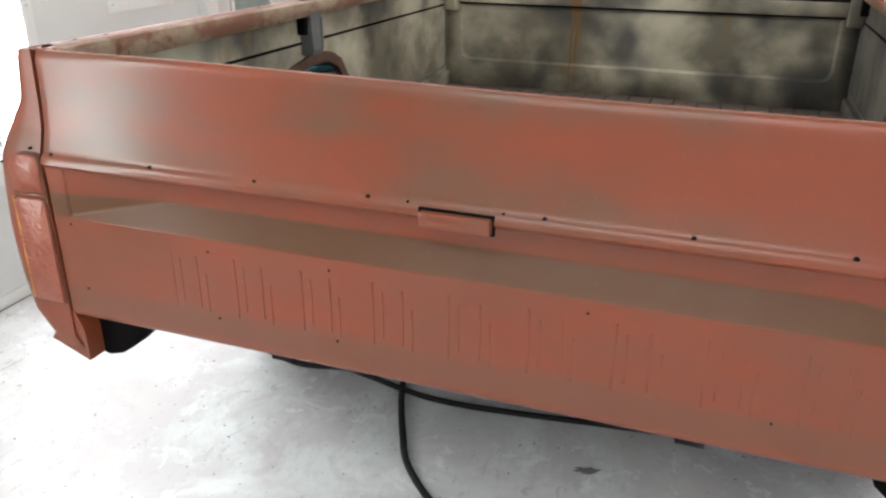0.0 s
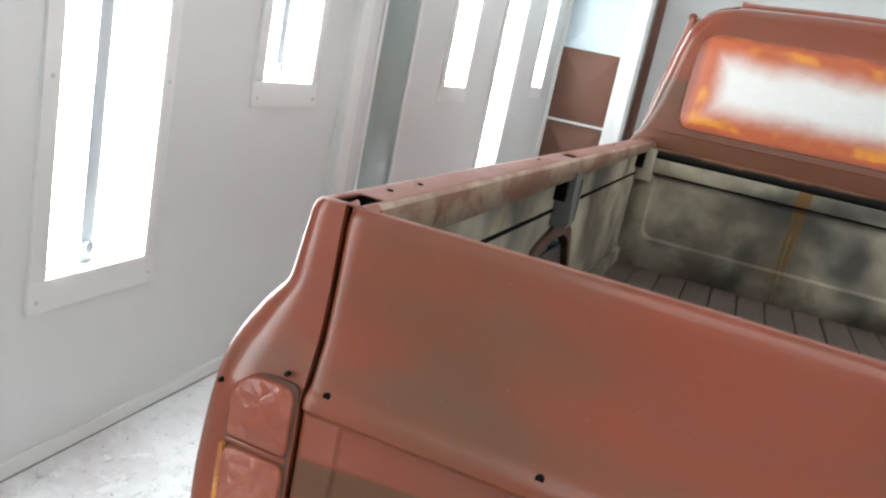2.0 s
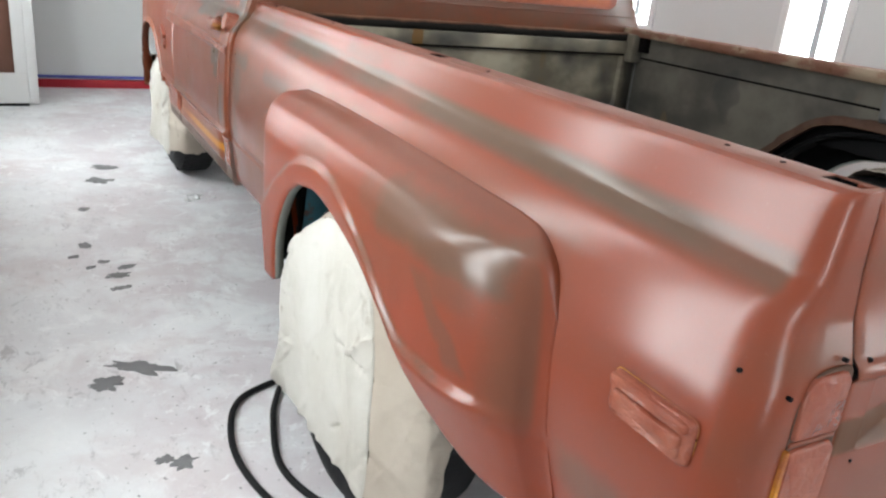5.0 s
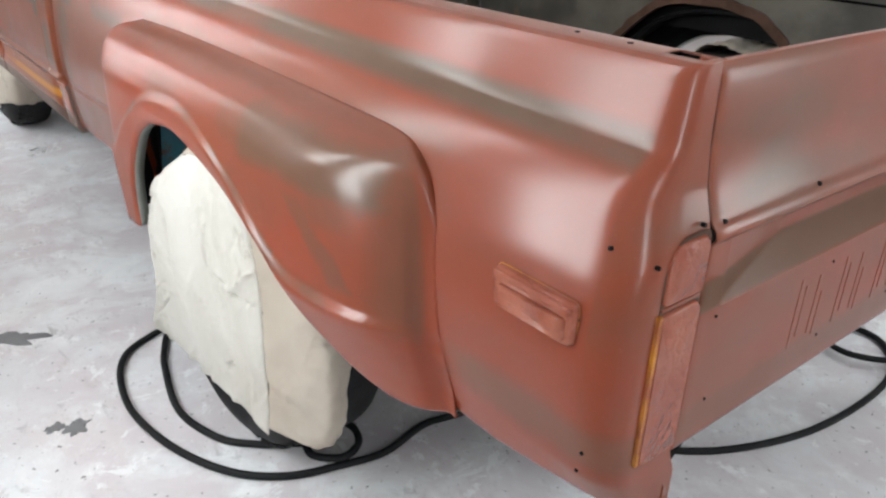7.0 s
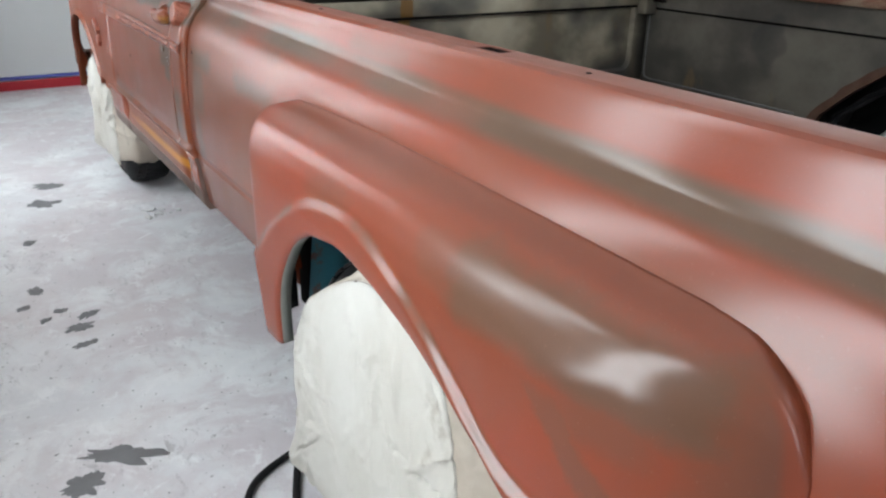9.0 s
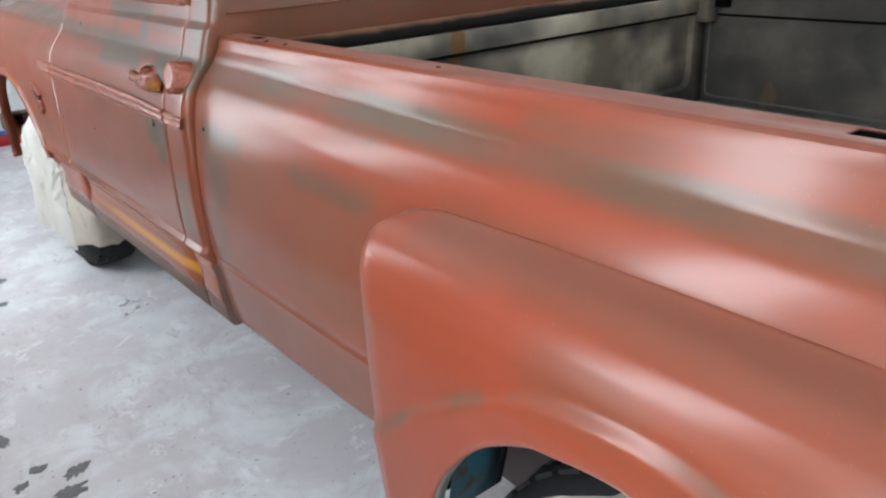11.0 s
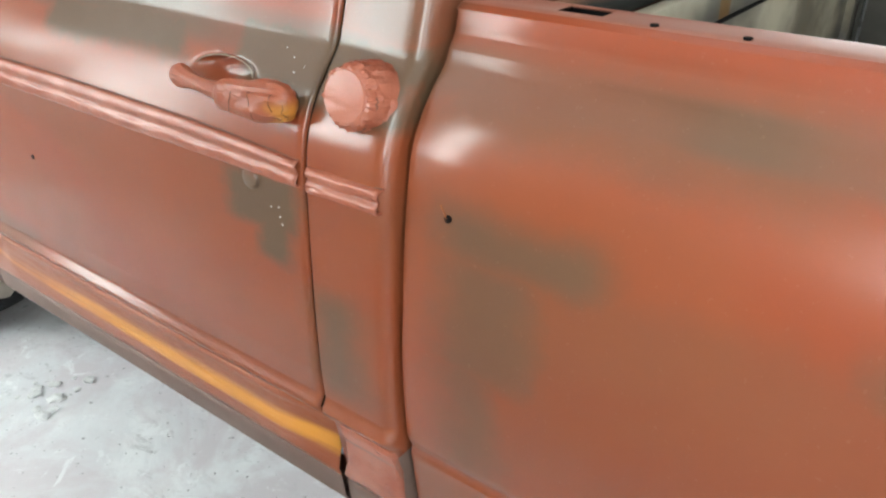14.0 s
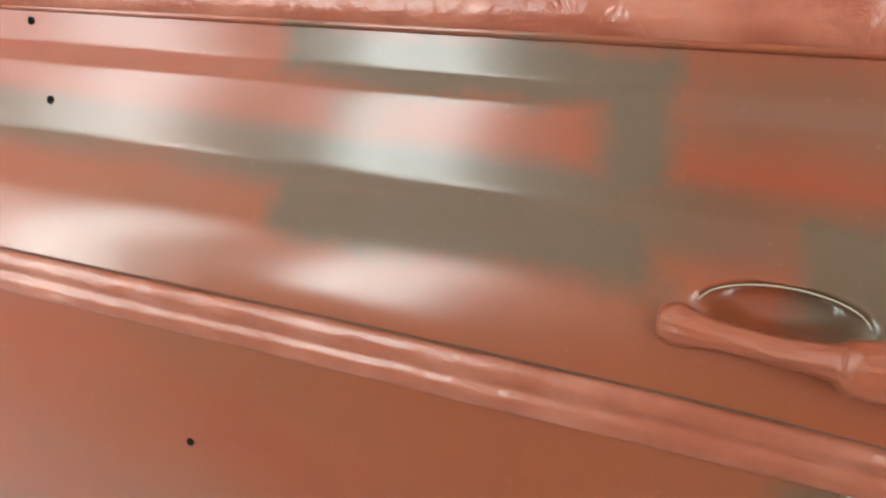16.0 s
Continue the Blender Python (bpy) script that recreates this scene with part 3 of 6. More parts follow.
def long_wall(name, off, out, lights):
    """A long wall with an opening for each light; out: the side away from the room."""
    holes = [glass_of(*q) for q in lights]
    ys = sorted({Y0 - 0.1, Y1 + 0.1, *[y for h in holes for y in h[:2]]})
    zs = sorted({0.0, TOP, *[z for h in holes for z in h[2:]]})
    bm = bmesh.new()
    made = {}

    def at(y, z, d):
        key = (y, z, d)
        if key not in made:
            made[key] = bm.verts.new((wx(y) + off + out * d, y, z))
        return made[key]

    def solid(i, j):
        if not (0 <= i < len(ys) - 1 and 0 <= j < len(zs) - 1):
            return False
        y, z = (ys[i] + ys[i + 1]) / 2, (zs[j] + zs[j + 1]) / 2
        return not any(a < y < b and c < z < d for a, b, c, d in holes)
    for i in range(len(ys) - 1):
        for j in range(len(zs) - 1):
            if not solid(i, j):
                continue
            ring = ((ys[i], zs[j]), (ys[i + 1], zs[j]), (ys[i + 1], zs[j + 1]), (ys[i], zs[j + 1]))
            for d in (0.0, 0.08):
                bm.faces.new([at(*q, d) for q in ring])
            for (di, dj), (p, q) in zip(((0, -1), (1, 0), (0, 1), (-1, 0)), zip(ring, ring[1:] + ring[:1])):
                if not solid(i + di, j + dj):
                    bm.faces.new((at(*p, 0.0), at(*q, 0.0), at(*q, 0.08), at(*p, 0.08)))
    return tagged(part(name, bm, WALL, None), "white enamelled spray booth wall panels", "wall", kind="structure")


long_wall("wall_left", 0.0, -1, LEFT_LIGHTS)
long_wall("wall_right", RIGHT, 1, RIGHT_LIGHTS)
slab("wall_far", (wx(Y1) + RIGHT, Y1), (wx(Y1), Y1), 0, TOP, 0.08, WALL, "white end wall of the spray booth")
# plain unseen slab; its tone sets how much light reaches the tailgate
slab("wall_near", (wx(Y0), Y0), (wx(Y0) + RIGHT, Y0), 0, TOP, 0.08, NEAR_WALL, "unseen pale wall that closes the near end of the spray booth")
roof = box("ceiling", (-2.6, Y0 - 0.2, TOP), (2.6, Y1 + 0.2, TOP + 0.08), CEILING, None)
tagged(roof, "unseen spray booth ceiling, white to bounce light down", "ceiling", kind="structure")
for k, y in enumerate((-0.35, 6.3)):
    seam = box("panel_seam", (wx(y) - 0.004, y - 0.004, 0.02), (wx(y) + 0.004, y + 0.004, TOP - 0.01), GREY, None)
    tagged(seam, "thin grey seam between white wall panels", "wall seam", kind="structure")

post = box("wall_post", (wx(2.33) - 0.02, 2.28, 0.0), (wx(2.33) + 0.045, 2.375, TOP), FRAME, None, "", 0.006)
tagged(post, "white steel door post standing proud of the booth wall", "post", kind="structure")
for a, b in ((Y0, 2.27), (2.385, 6.9)):
    bm = bmesh.new()
    lo = [bm.verts.new(p) for p in ((wx(a), a, 0), (wx(b), b, 0), (wx(b) + 0.012, b, 0), (wx(a) + 0.012, a, 0))]
    hi = [bm.verts.new(v.co + Vector((0, 0, 0.05))) for v in lo]
    bm.faces.new(lo), bm.faces.new(hi)
    for i in range(4):
        bm.faces.new((lo[i], lo[(i + 1) % 4], hi[(i + 1) % 4], hi[i]))
    tagged(part("baseboard", bm, FRAME, None), "low white floor channel along the booth wall", "baseboard", kind="structure")
for a, b in ((Y0, 2.27), (2.385, 6.9)):
    bm = bmesh.new()
    lo = [bm.verts.new(p) for p in ((wx(a) + 0.010, a, 0), (wx(b) + 0.010, b, 0), (wx(b) + 0.0148, b, 0), (wx(a) + 0.0148, a, 0))]
    hi = [bm.verts.new(v.co + Vector((0, 0, 0.004))) for v in lo]
    bm.faces.new(lo), bm.faces.new(hi)
    for i in range(4):
        bm.faces.new((lo[i], lo[(i + 1) % 4], hi[(i + 1) % 4], hi[i]))
    tagged(part("floor_joint", bm, GRIME, None), "dirty joint where the booth wall meets the floor", "floor joint", kind="structure")
for name, z0, z1, mat, lab in (("baseboard_red", 0.0, 0.075, RED, "red painted strip along the foot of the end wall"), ("baseboard_blue", 0.085, 0.11, BLUE, "blue strip above the red strip on the end wall")):
    b = box(name, (-1.70, Y1 - 0.02, z0), (2.0, Y1, z1), mat, None, "", 0.003)
    tagged(b, lab, "baseboard", kind="structure")


def light_panel(y0, y1, z0, z1, side=-1):
    """A booth light let into a side wall: steel rim with screws, two tubes in a recess and a reflector rib between them."""
    off = RIGHT if side == 1 else 0.0
    y = (y0 + y1) / 2
    t = base("wall_light", (wx(y) + off, y, z0), "tall fluorescent booth light recessed in a white screwed frame", "wall light", "booth wall lights")
    axis = (-side, 0, 0)

    def at(u, v, h):
        return (wx(u) + off - side * h, u, v)

    def sunk(u, v, h):
        return at(u, v, h - DEEP)
    rim = RIM
    bars = ((y0, z0, y1, z0 + rim * 1.7), (y0, z1 - rim * 1.7, y1, z1), (y0, z0 + rim * 1.7, y0 + rim, z1 - rim * 1.7), (y1 - rim, z0 + rim * 1.7, y1, z1 - rim * 1.7))
    for a, b, c, d in bars:
        plate("rim", rounded(a, b, c, d, 0.002, 1), at, 0.012, FRAME, t, "", 0.002)
    gy0, gy1, gz0, gz1 = glass_of(y0, y1, z0, z1)
    mid, half = (gy0 + gy1) / 2, (gy1 - gy0) * 0.065
    plate("reflector", rounded(gy0 + 0.001, gz0 + 0.001, gy1 - 0.001, gz1 - 0.001, 0.002, 1), sunk, 0.004, GREY, t, "pale blue-grey reflector", 0.001)
    for a, b in ((gy0 + 0.006, mid - half), (mid + half, gy1 - 0.006)):
        plate("tube_panel", rounded(a, gz0 + 0.008, b, gz1 - 0.008, 0.002, 1), sunk, 0.010, TUBE, t, "glowing white fluorescent panel", 0.001)
    plate("rib", rounded(mid - half, gz0 + 0.002, mid + half, gz1 - 0.002, 0.002, 1), sunk, 0.016, GREY, t, "blue-grey reflector rib", 0.002)
    disc("lampholder", sunk(mid, gz0 + 0.05, 0.022), axis, 0.016, 0.014, GREY, t, "", 10)
    for a in (y0 + rim * 0.5, y1 - rim * 0.5):
        for b in (z0 + rim * 0.6, z0 + 0.62, z1 - rim * 0.6):
            if b < z1:
                disc("screw", at(a, b, 0.013), axis, 0.006, 0.005, GREY, t, "", 8)
    return t


for spec in LEFT_LIGHTS:
    light_panel(*spec)
for spec in RIGHT_LIGHTS:
    light_panel(*spec, side=1)

# unseen flush panels added in the ceiling behind the truck, to light its tailgate
for y in (-2.6, -1.6):
    t = base("ceiling_fill", (0.0, y, TOP), "unseen fill light panel added to the booth ceiling", "ceiling light", "booth ceiling lights")
    at = lambda u, v, h, y=y: (u, y + v, TOP - h)
    plate("housing", rounded(-1.05, -0.36, 1.05, 0.36, 0.01, 2), at, 0.02, FRAME, t, "", 0.004)
    plate("diffuser", rounded(-1.0, -0.31, 1.0, 0.31, 0.005, 1), lambda u, v, h, at=at: at(u, v, 0.021 + h), 0.006, CEIL_FILL, t, "glowing white diffuser", 0.001)

# the personnel door in the left wall, with its grey-green pane
t = base("door_1", (wx(2.74), 2.74, 0), "white booth side door with a tall grey-green glass pane", "door", kind="structure")
at = lambda u, v, h: (wx(u) + h, u, v)
plate("pane", rounded(2.58, 0.56, 2.96, 1.90, 0.004, 1), at, 0.004, GLASS_GREY, t, "grey-green glass pane", 0.001)
for a, b, c, d in ((2.55, 0.50, 2.99, 0.56), (2.55, 0.56, 2.58, 1.93), (2.96, 0.56, 2.99, 1.93)):
    plate("pane_rim", rounded(a, b, c, d, 0.002, 1), at, 0.012, FRAME, t, "", 0.002)

# the door that stands open across the aisle, its panes papered over
t = base("door_2", (-2.02, 6.4, 0), "open white door with brown masking paper over its panes", "door", kind="structure")
yd = lambda x: 6.375 + (x + 2.335) * 0.07
at = lambda u, v, h: (u, yd(u) - h, v)
for a, b, c, d in ((-2.335, 0.02, -1.695, 0.255), (-2.335, 0.255, -2.305, 2.2), (-1.785, 0.255, -1.695, 2.2), (-2.305, 0.925, -1.785, 0.945), (-2.305, 2.1, -1.785, 2.2)):
    bm = bmesh.new()
    add_box(bm, (a, -0.02, b), (c, 0.02, d), 0.003)
    bmesh.ops.transform(bm, matrix=Matrix.Translation((0, 6.395 + 0.02, 0)), verts=bm.verts)
    for v in bm.verts:
        v.co.y += (v.co.x + 2.05) * 0.07
    part("door_rail", bm, FRAME, t)
for z0, z1, mat, lab in ((0.255, 0.925, BROWN, "brown masking paper"), (0.945, 1.58, BROWN, "brown masking paper"), (1.58, 2.1, SKYGLASS, "pale blue glass")):
    plate("pane", rounded(-2.305, z0, -1.785, z1, 0.002, 1), lambda u, v, h: (u, yd(u) + 0.03 - h, v), 0.01, mat, t, lab, 0.001)
box("door_edge", (-1.695, 6.40, 0.02), (-1.63, 6.62, 2.2), FRAME, t, "", 0.004)
box("sweep", (-2.33, 6.40, 0.004), (-1.70, 6.44, 0.02), BLACK, t, "black rubber door sweep")
box("door_jamb", (-1.70, 7.21, 0.0), (-1.63, 7.29, 2.3), BROWN, t, "narrow brown timber jamb")

# paint chips: bare concrete showing through the floor paint
CHIPS = ((-1.575, 1.885, 0.115, 0.10, 0.5), (-1.47, 1.965, 0.20, 0.085, -0.5), (-1.45, 2.64, 0.085, 0.045, 0.2), (-1.45, 2.775, 0.095, 0.07, 0.1),
         (-1.405, 2.862, 0.085, 0.05, 0.6), (-1.49, 2.94, 0.05, 0.035, 0.0), (-1.545, 2.885, 0.05, 0.03, 0.7), (-1.60, 3.025, 0.055, 0.04, 0.4),
         (-1.545, 3.155, 0.06, 0.09, 0.2), (-1.51, 3.70, 0.05, 0.07, 0.0), (-1.40, 4.22, 0.16, 0.11, -0.5), (-1.345, 4.51, 0.15, 0.12, -0.6),
         (-1.478, 1.422, 0.045, 0.045, 0.0), (-1.428, 1.394, 0.075, 0.06, 0.1), (-0.98, 1.32, 0.02, 0.02, 0.0), (0.15, 0.62, 0.06, 0.03, 0.3))
rng = random.Random(5)
for k, (x, y, w, h, turn) in enumerate(CHIPS):
    n = 40
    pts = []
    for i in range(n):
        a = 2 * math.pi * i / n
        r = 0.5 * (0.72 + 0.42 * fnoise(math.cos(a) * 1.3 + k * 7.1, math.sin(a) * 1.3, k * 3.3, 1.6) + 0.34 * fnoise(math.cos(a), math.sin(a), k * 9.0, 4.0))
        u, v = r * w * 1.25 * math.cos(a), r * h * 1.25 * math.sin(a)
        pts.append((x + u * math.cos(turn) - v * math.sin(turn), y + u * math.sin(turn) + v * math.cos(turn)))
    plate("bare_patch", pts, lambda u, v, q: (u, v, q), 0.0016, BARE, ground, "bare grey concrete where the floor paint chipped away", 0.0006)

# crumbs of peeled white paint
t = base("paint_flakes", (-0.95, 3.8, 0), "small heap of peeled white paint flakes on the floor", "paint flakes")
for k in range(16):
    x, y, r = -0.94 + rng.gauss(0, 0.04), 3.80 + rng.gauss(0, 0.045), rng.uniform(0.008, 0.022)
    bm = bmesh.new()
    bmesh.ops.create_icosphere(bm, subdivisions=1, radius=r)
    for v in bm.verts:
        v.co = Vector((v.co.x * rng.uniform(0.7, 1.3), v.co.y * rng.uniform(0.7, 1.3), v.co.z * 0.35 + r * 0.3))
        v.co += Vector((x, y, 0))
        v.co.z = max(v.co.z, 0.001)
    part("flake", bm, FRAME, t)


# ---- air hoses on the floor ----
R = 0.0098
h1 = base("air_hose", (-1.1, 1.2, 0), "black rubber air hose in loops on the floor", "air hose")
z = R + 0.001
H1 = [(0.95, 0.95), (0.55, 0.88), (0.18, 0.835), (-0.12, 0.793), (-0.37, 0.78), (-0.61, 0.83), (-0.70, 0.845), (-0.843, 0.817), (-0.963, 0.844), (-1.083, 0.888), (-1.187, 0.985), (-1.263, 1.157),
      (-1.294, 1.363), (-1.265, 1.545), (-1.21, 1.65), (-1.12, 1.705), (-1.05, 1.72), (-0.98, 1.66)]
tube("hose_run", [(x, y, z) for x, y in H1], R, RUBBER, h1, "", 10, 150)
H2 = [(-0.98, 1.72), (-1.06, 1.70), (-1.115, 1.60), (-1.15, 1.50), (-1.192, 1.29), (-1.156, 1.123), (-1.086, 1.037), (-1.013, 0.985), (-0.95, 0.945), (-0.895, 0.885), (-0.885, 0.905)]
tube("hose_run", [(x, y, z) for x, y in H2[:9]], R, RUBBER, h1, "", 10, 90)
H3 = [(-0.95, 0.945), (-0.985, 0.985), (-0.955, 1.015), (-0.90, 0.985), (-0.868, 0.93), (-0.89, 0.865), (-0.95, 0.842), (-1.005, 0.89), (-1.0, 0.95)]
tube("hose_run", [(x, y, z + 0.022) for x, y in H3], R, RUBBER, h1, "", 10, 80)
h2 = base("air_hose", (0.3, 0.3, 0), "black rubber air hose snaking out from under the truck", "air hose")
H4 = [(-0.55, 1.25), (-0.52, 1.0), (-0.477, 0.808), (-0.385, 0.59), (-0.30, 0.44), (-0.134, 0.298), (0.132, 0.199), (0.449, 0.173), (0.653, 0.211), (0.765, 0.302), (0.771, 0.406), (0.686, 0.436), (0.587, 0.372),
      (0.608, 0.267), (0.781, 0.13), (1.0, 0.02), (1.25, -0.05), (1.6, -0.02), (1.95, 0.1)]
tube("hose_run", [(x, y, z + (0.0 if i < 11 else 0.010 if i < 14 else 0.0)) for i, (x, y) in enumerate(H4)], R, RUBBER, h2, "", 10, 190)
tube("hose_run", [(0.86, 0.52, z), (1.04, 0.445, z), (1.195, 0.378, z), (1.467, 0.409, z), (1.8, 0.5, z)], R, RUBBER, h2, "", 10, 50)


# ---- the truck ----
truck = base("pickup_truck", (CX, 2.6, 0), "old pickup truck in sanded red primer, masked for painting", "pickup truck")

# outer section of the bed side, from the inner lip of the rail down to the sill: x, z
BED_TOP = [(-0.886, 1.098), (-0.886, 1.147), (-0.893, 1.152), (-0.897, 1.1525), (-0.930, 1.1525), (-0.944, 1.151), (-0.953, 1.146), (-0.9575, 1.138)]
BED_SIDE = [(-0.9575, 1.138), (-0.963, 1.11), (-0.968, 1.082), (-0.9715, 1.062), (-0.974, 1.052), (-0.979, 1.0445), (-0.989, 1.034), (-1.0, 1.0225), (-1.0105, 1.009), (-1.020, 0.994), (-1.029, 0.975), (-1.0365, 0.952), (-1.043, 0.92), (-1.049, 0.88), (-1.054, 0.83),
            (-1.057, 0.78), (-1.056, 0.72), (-1.052, 0.667), (-1.047, 0.654), (-1.0445, 0.647), (-1.0435, 0.643), (-1.0465, 0.6365), (-1.0455, 0.629), (-1.036, 0.575), (-1.026, 0.53), (-1.018, 0.515), (-1.0, 0.512), (-0.96, 0.514)]
SIDE_FINE = [tuple(q) for q in curve(BED_SIDE, 96)]


def lift(z, y):
    """The shoulder line climbs towards the cab: height z of the section, moved up at y."""
    w = float(np.interp(z, [0.80, 0.93, 0.97, 1.06, 1.125], [0.0, 0.85, 1.0, 0.9, 0.0]))
    return z + 0.0229 * max(0.0, y - 0.1) * w


def side_x(z, y=0.3):
    """The bed side's outer face at height z."""
    zs = [lift(q[1], y) for q in SIDE_FINE[:86]][::-1]
    xs = [q[0] for q in SIDE_FINE[:86]][::-1]
    return float(np.interp(z, zs, xs))


FRONT, CORNER, POCKET = 2.499, 0.10, 0.039


def rear_y(z):
    """How far the bed's rear edge leans forward, at height z."""
    return float(np.interp(z, [0.5, 0.93, 0.96, 1.0, 1.06, 1.16], [0.0, 0.0, 0.007, 0.019, 0.025, 0.028]))



def bed_side_rows():
    prof = BED_TOP + SIDE_FINE[1:]
    ys = [FRONT, FRONT - 0.003, FRONT - 0.012]
    ys += [2.40, 2.352, 2.2, 2.0, 1.8, 1.68, 1.55, 1.4, 1.25, 1.13, 1.06, 0.9, 0.75, 0.60, 0.5, 0.35, 0.25, 0.15, CORNER]
    rows = []
    for x, z in prof:
        row = []
        plain = x if not 0.59 < z < 0.667 else -1.052 + (0.667 - z) * 0.165
        for i, y in enumerate(ys):
            if y < 0.7 and i > 3:
                x = plain
            inset = (0.013, 0.003, 0.0)[i] if i < 3 else 0.0
            drop = 0.040 * min(1.0, max(0.0, (0.62 - z) / 0.10)) * min(1.0, max(0.0, (y - 1.55) / 0.3))
            row.append((x + (inset if z < 1.14 else 0), y, lift(z, y) - drop))
        gap = -0.9095
        ry = rear_y(z)
        if x > gap - 0.004:
            row += [(x, y, z) for y in (0.095, 0.07, POCKET)] + [(x, POCKET - 0.0002 * u, z) for u in range(1, 7)] + [(x, POCKET - 0.0015, z - 0.001 * u) for u in (1, 2, 3)] + [(x, POCKET - 0.0015, z - 0.008)]
            rows.append(row)
            continue
        r = min(0.045, max(0.003, (gap - x) * 0.42))
        ra = min(0.062, r * 1.4)
        row += [(x, y, z) for y in ((0.095, max(0.07, ry + ra + 0.002), max(POCKET, ry + ra)) if z > 1.147 else (0.095, 0.0475 + 0.5 * (ry + ra), ry + ra))]
        y0 = row[-1][1]
        for k in range(1, 7):
            a = radians(15 * k)
            row.append((x + r * (1 - math.cos(a)), ry + ra - ra * math.sin(a) if k > 1 else min(y0, ry + ra - ra * math.sin(a)), z))
        far = x + r
        for u in (0.33, 0.66, 1.0):
            row.append((far + (gap - far) * u, ry, z))
        row.append((gap + 0.0005, ry + 0.03, z))
        rows.append([(px + (0.55 * max(0.0, 0.585 - pz) * max(0.0, 1 - max(0, py) / 0.22) if px < -0.93 else 0), py, pz) for px, py, pz in row])
    return rows, ys


rows, ys = bed_side_rows()
skip = set()
ys = ys + [0.095, 0.07, POCKET]
for lo, hi in ((POCKET, 0.095), (1.06, 1.13), (2.352, 2.40)):
    for j in range(len(ys) - 1):
        if lo - 1e-6 <= ys[j + 1] and ys[j] <= hi + 1e-6:
            skip.add((3, j))
for i, (x, z) in enumerate(BED_TOP + SIDE_FINE[1:]):
    for j in range(len(ys) - 1):
        if i > 12 and z < 0.88 and ys[j] <= 1.6801 and ys[j + 1] >= 0.5999:
            skip.add((i, j))
v, f = grid(rows, skip, True)
wide = len(rows[0]) - 1
ids = [1 if k < 2 * wide and k % wide < wide - 11 else 0 if k < 2 * wide else 2 if k < 5 * wide - 6 else 0 for k in range(len(f))]
bed_left = sheet("bed_side", v, f, [PRIMER, RAIL, RAIL_TOP], truck, "bed side in sanded red primer with olive patches", 30, 0.003, ids)
v2, f2 = mirror(v, f)
bed_right = sheet("bed_side", v2, f2, [PRIMER, RAIL, RAIL_TOP], truck, "bed side in sanded red primer with olive patches", 30, 0.003, ids)

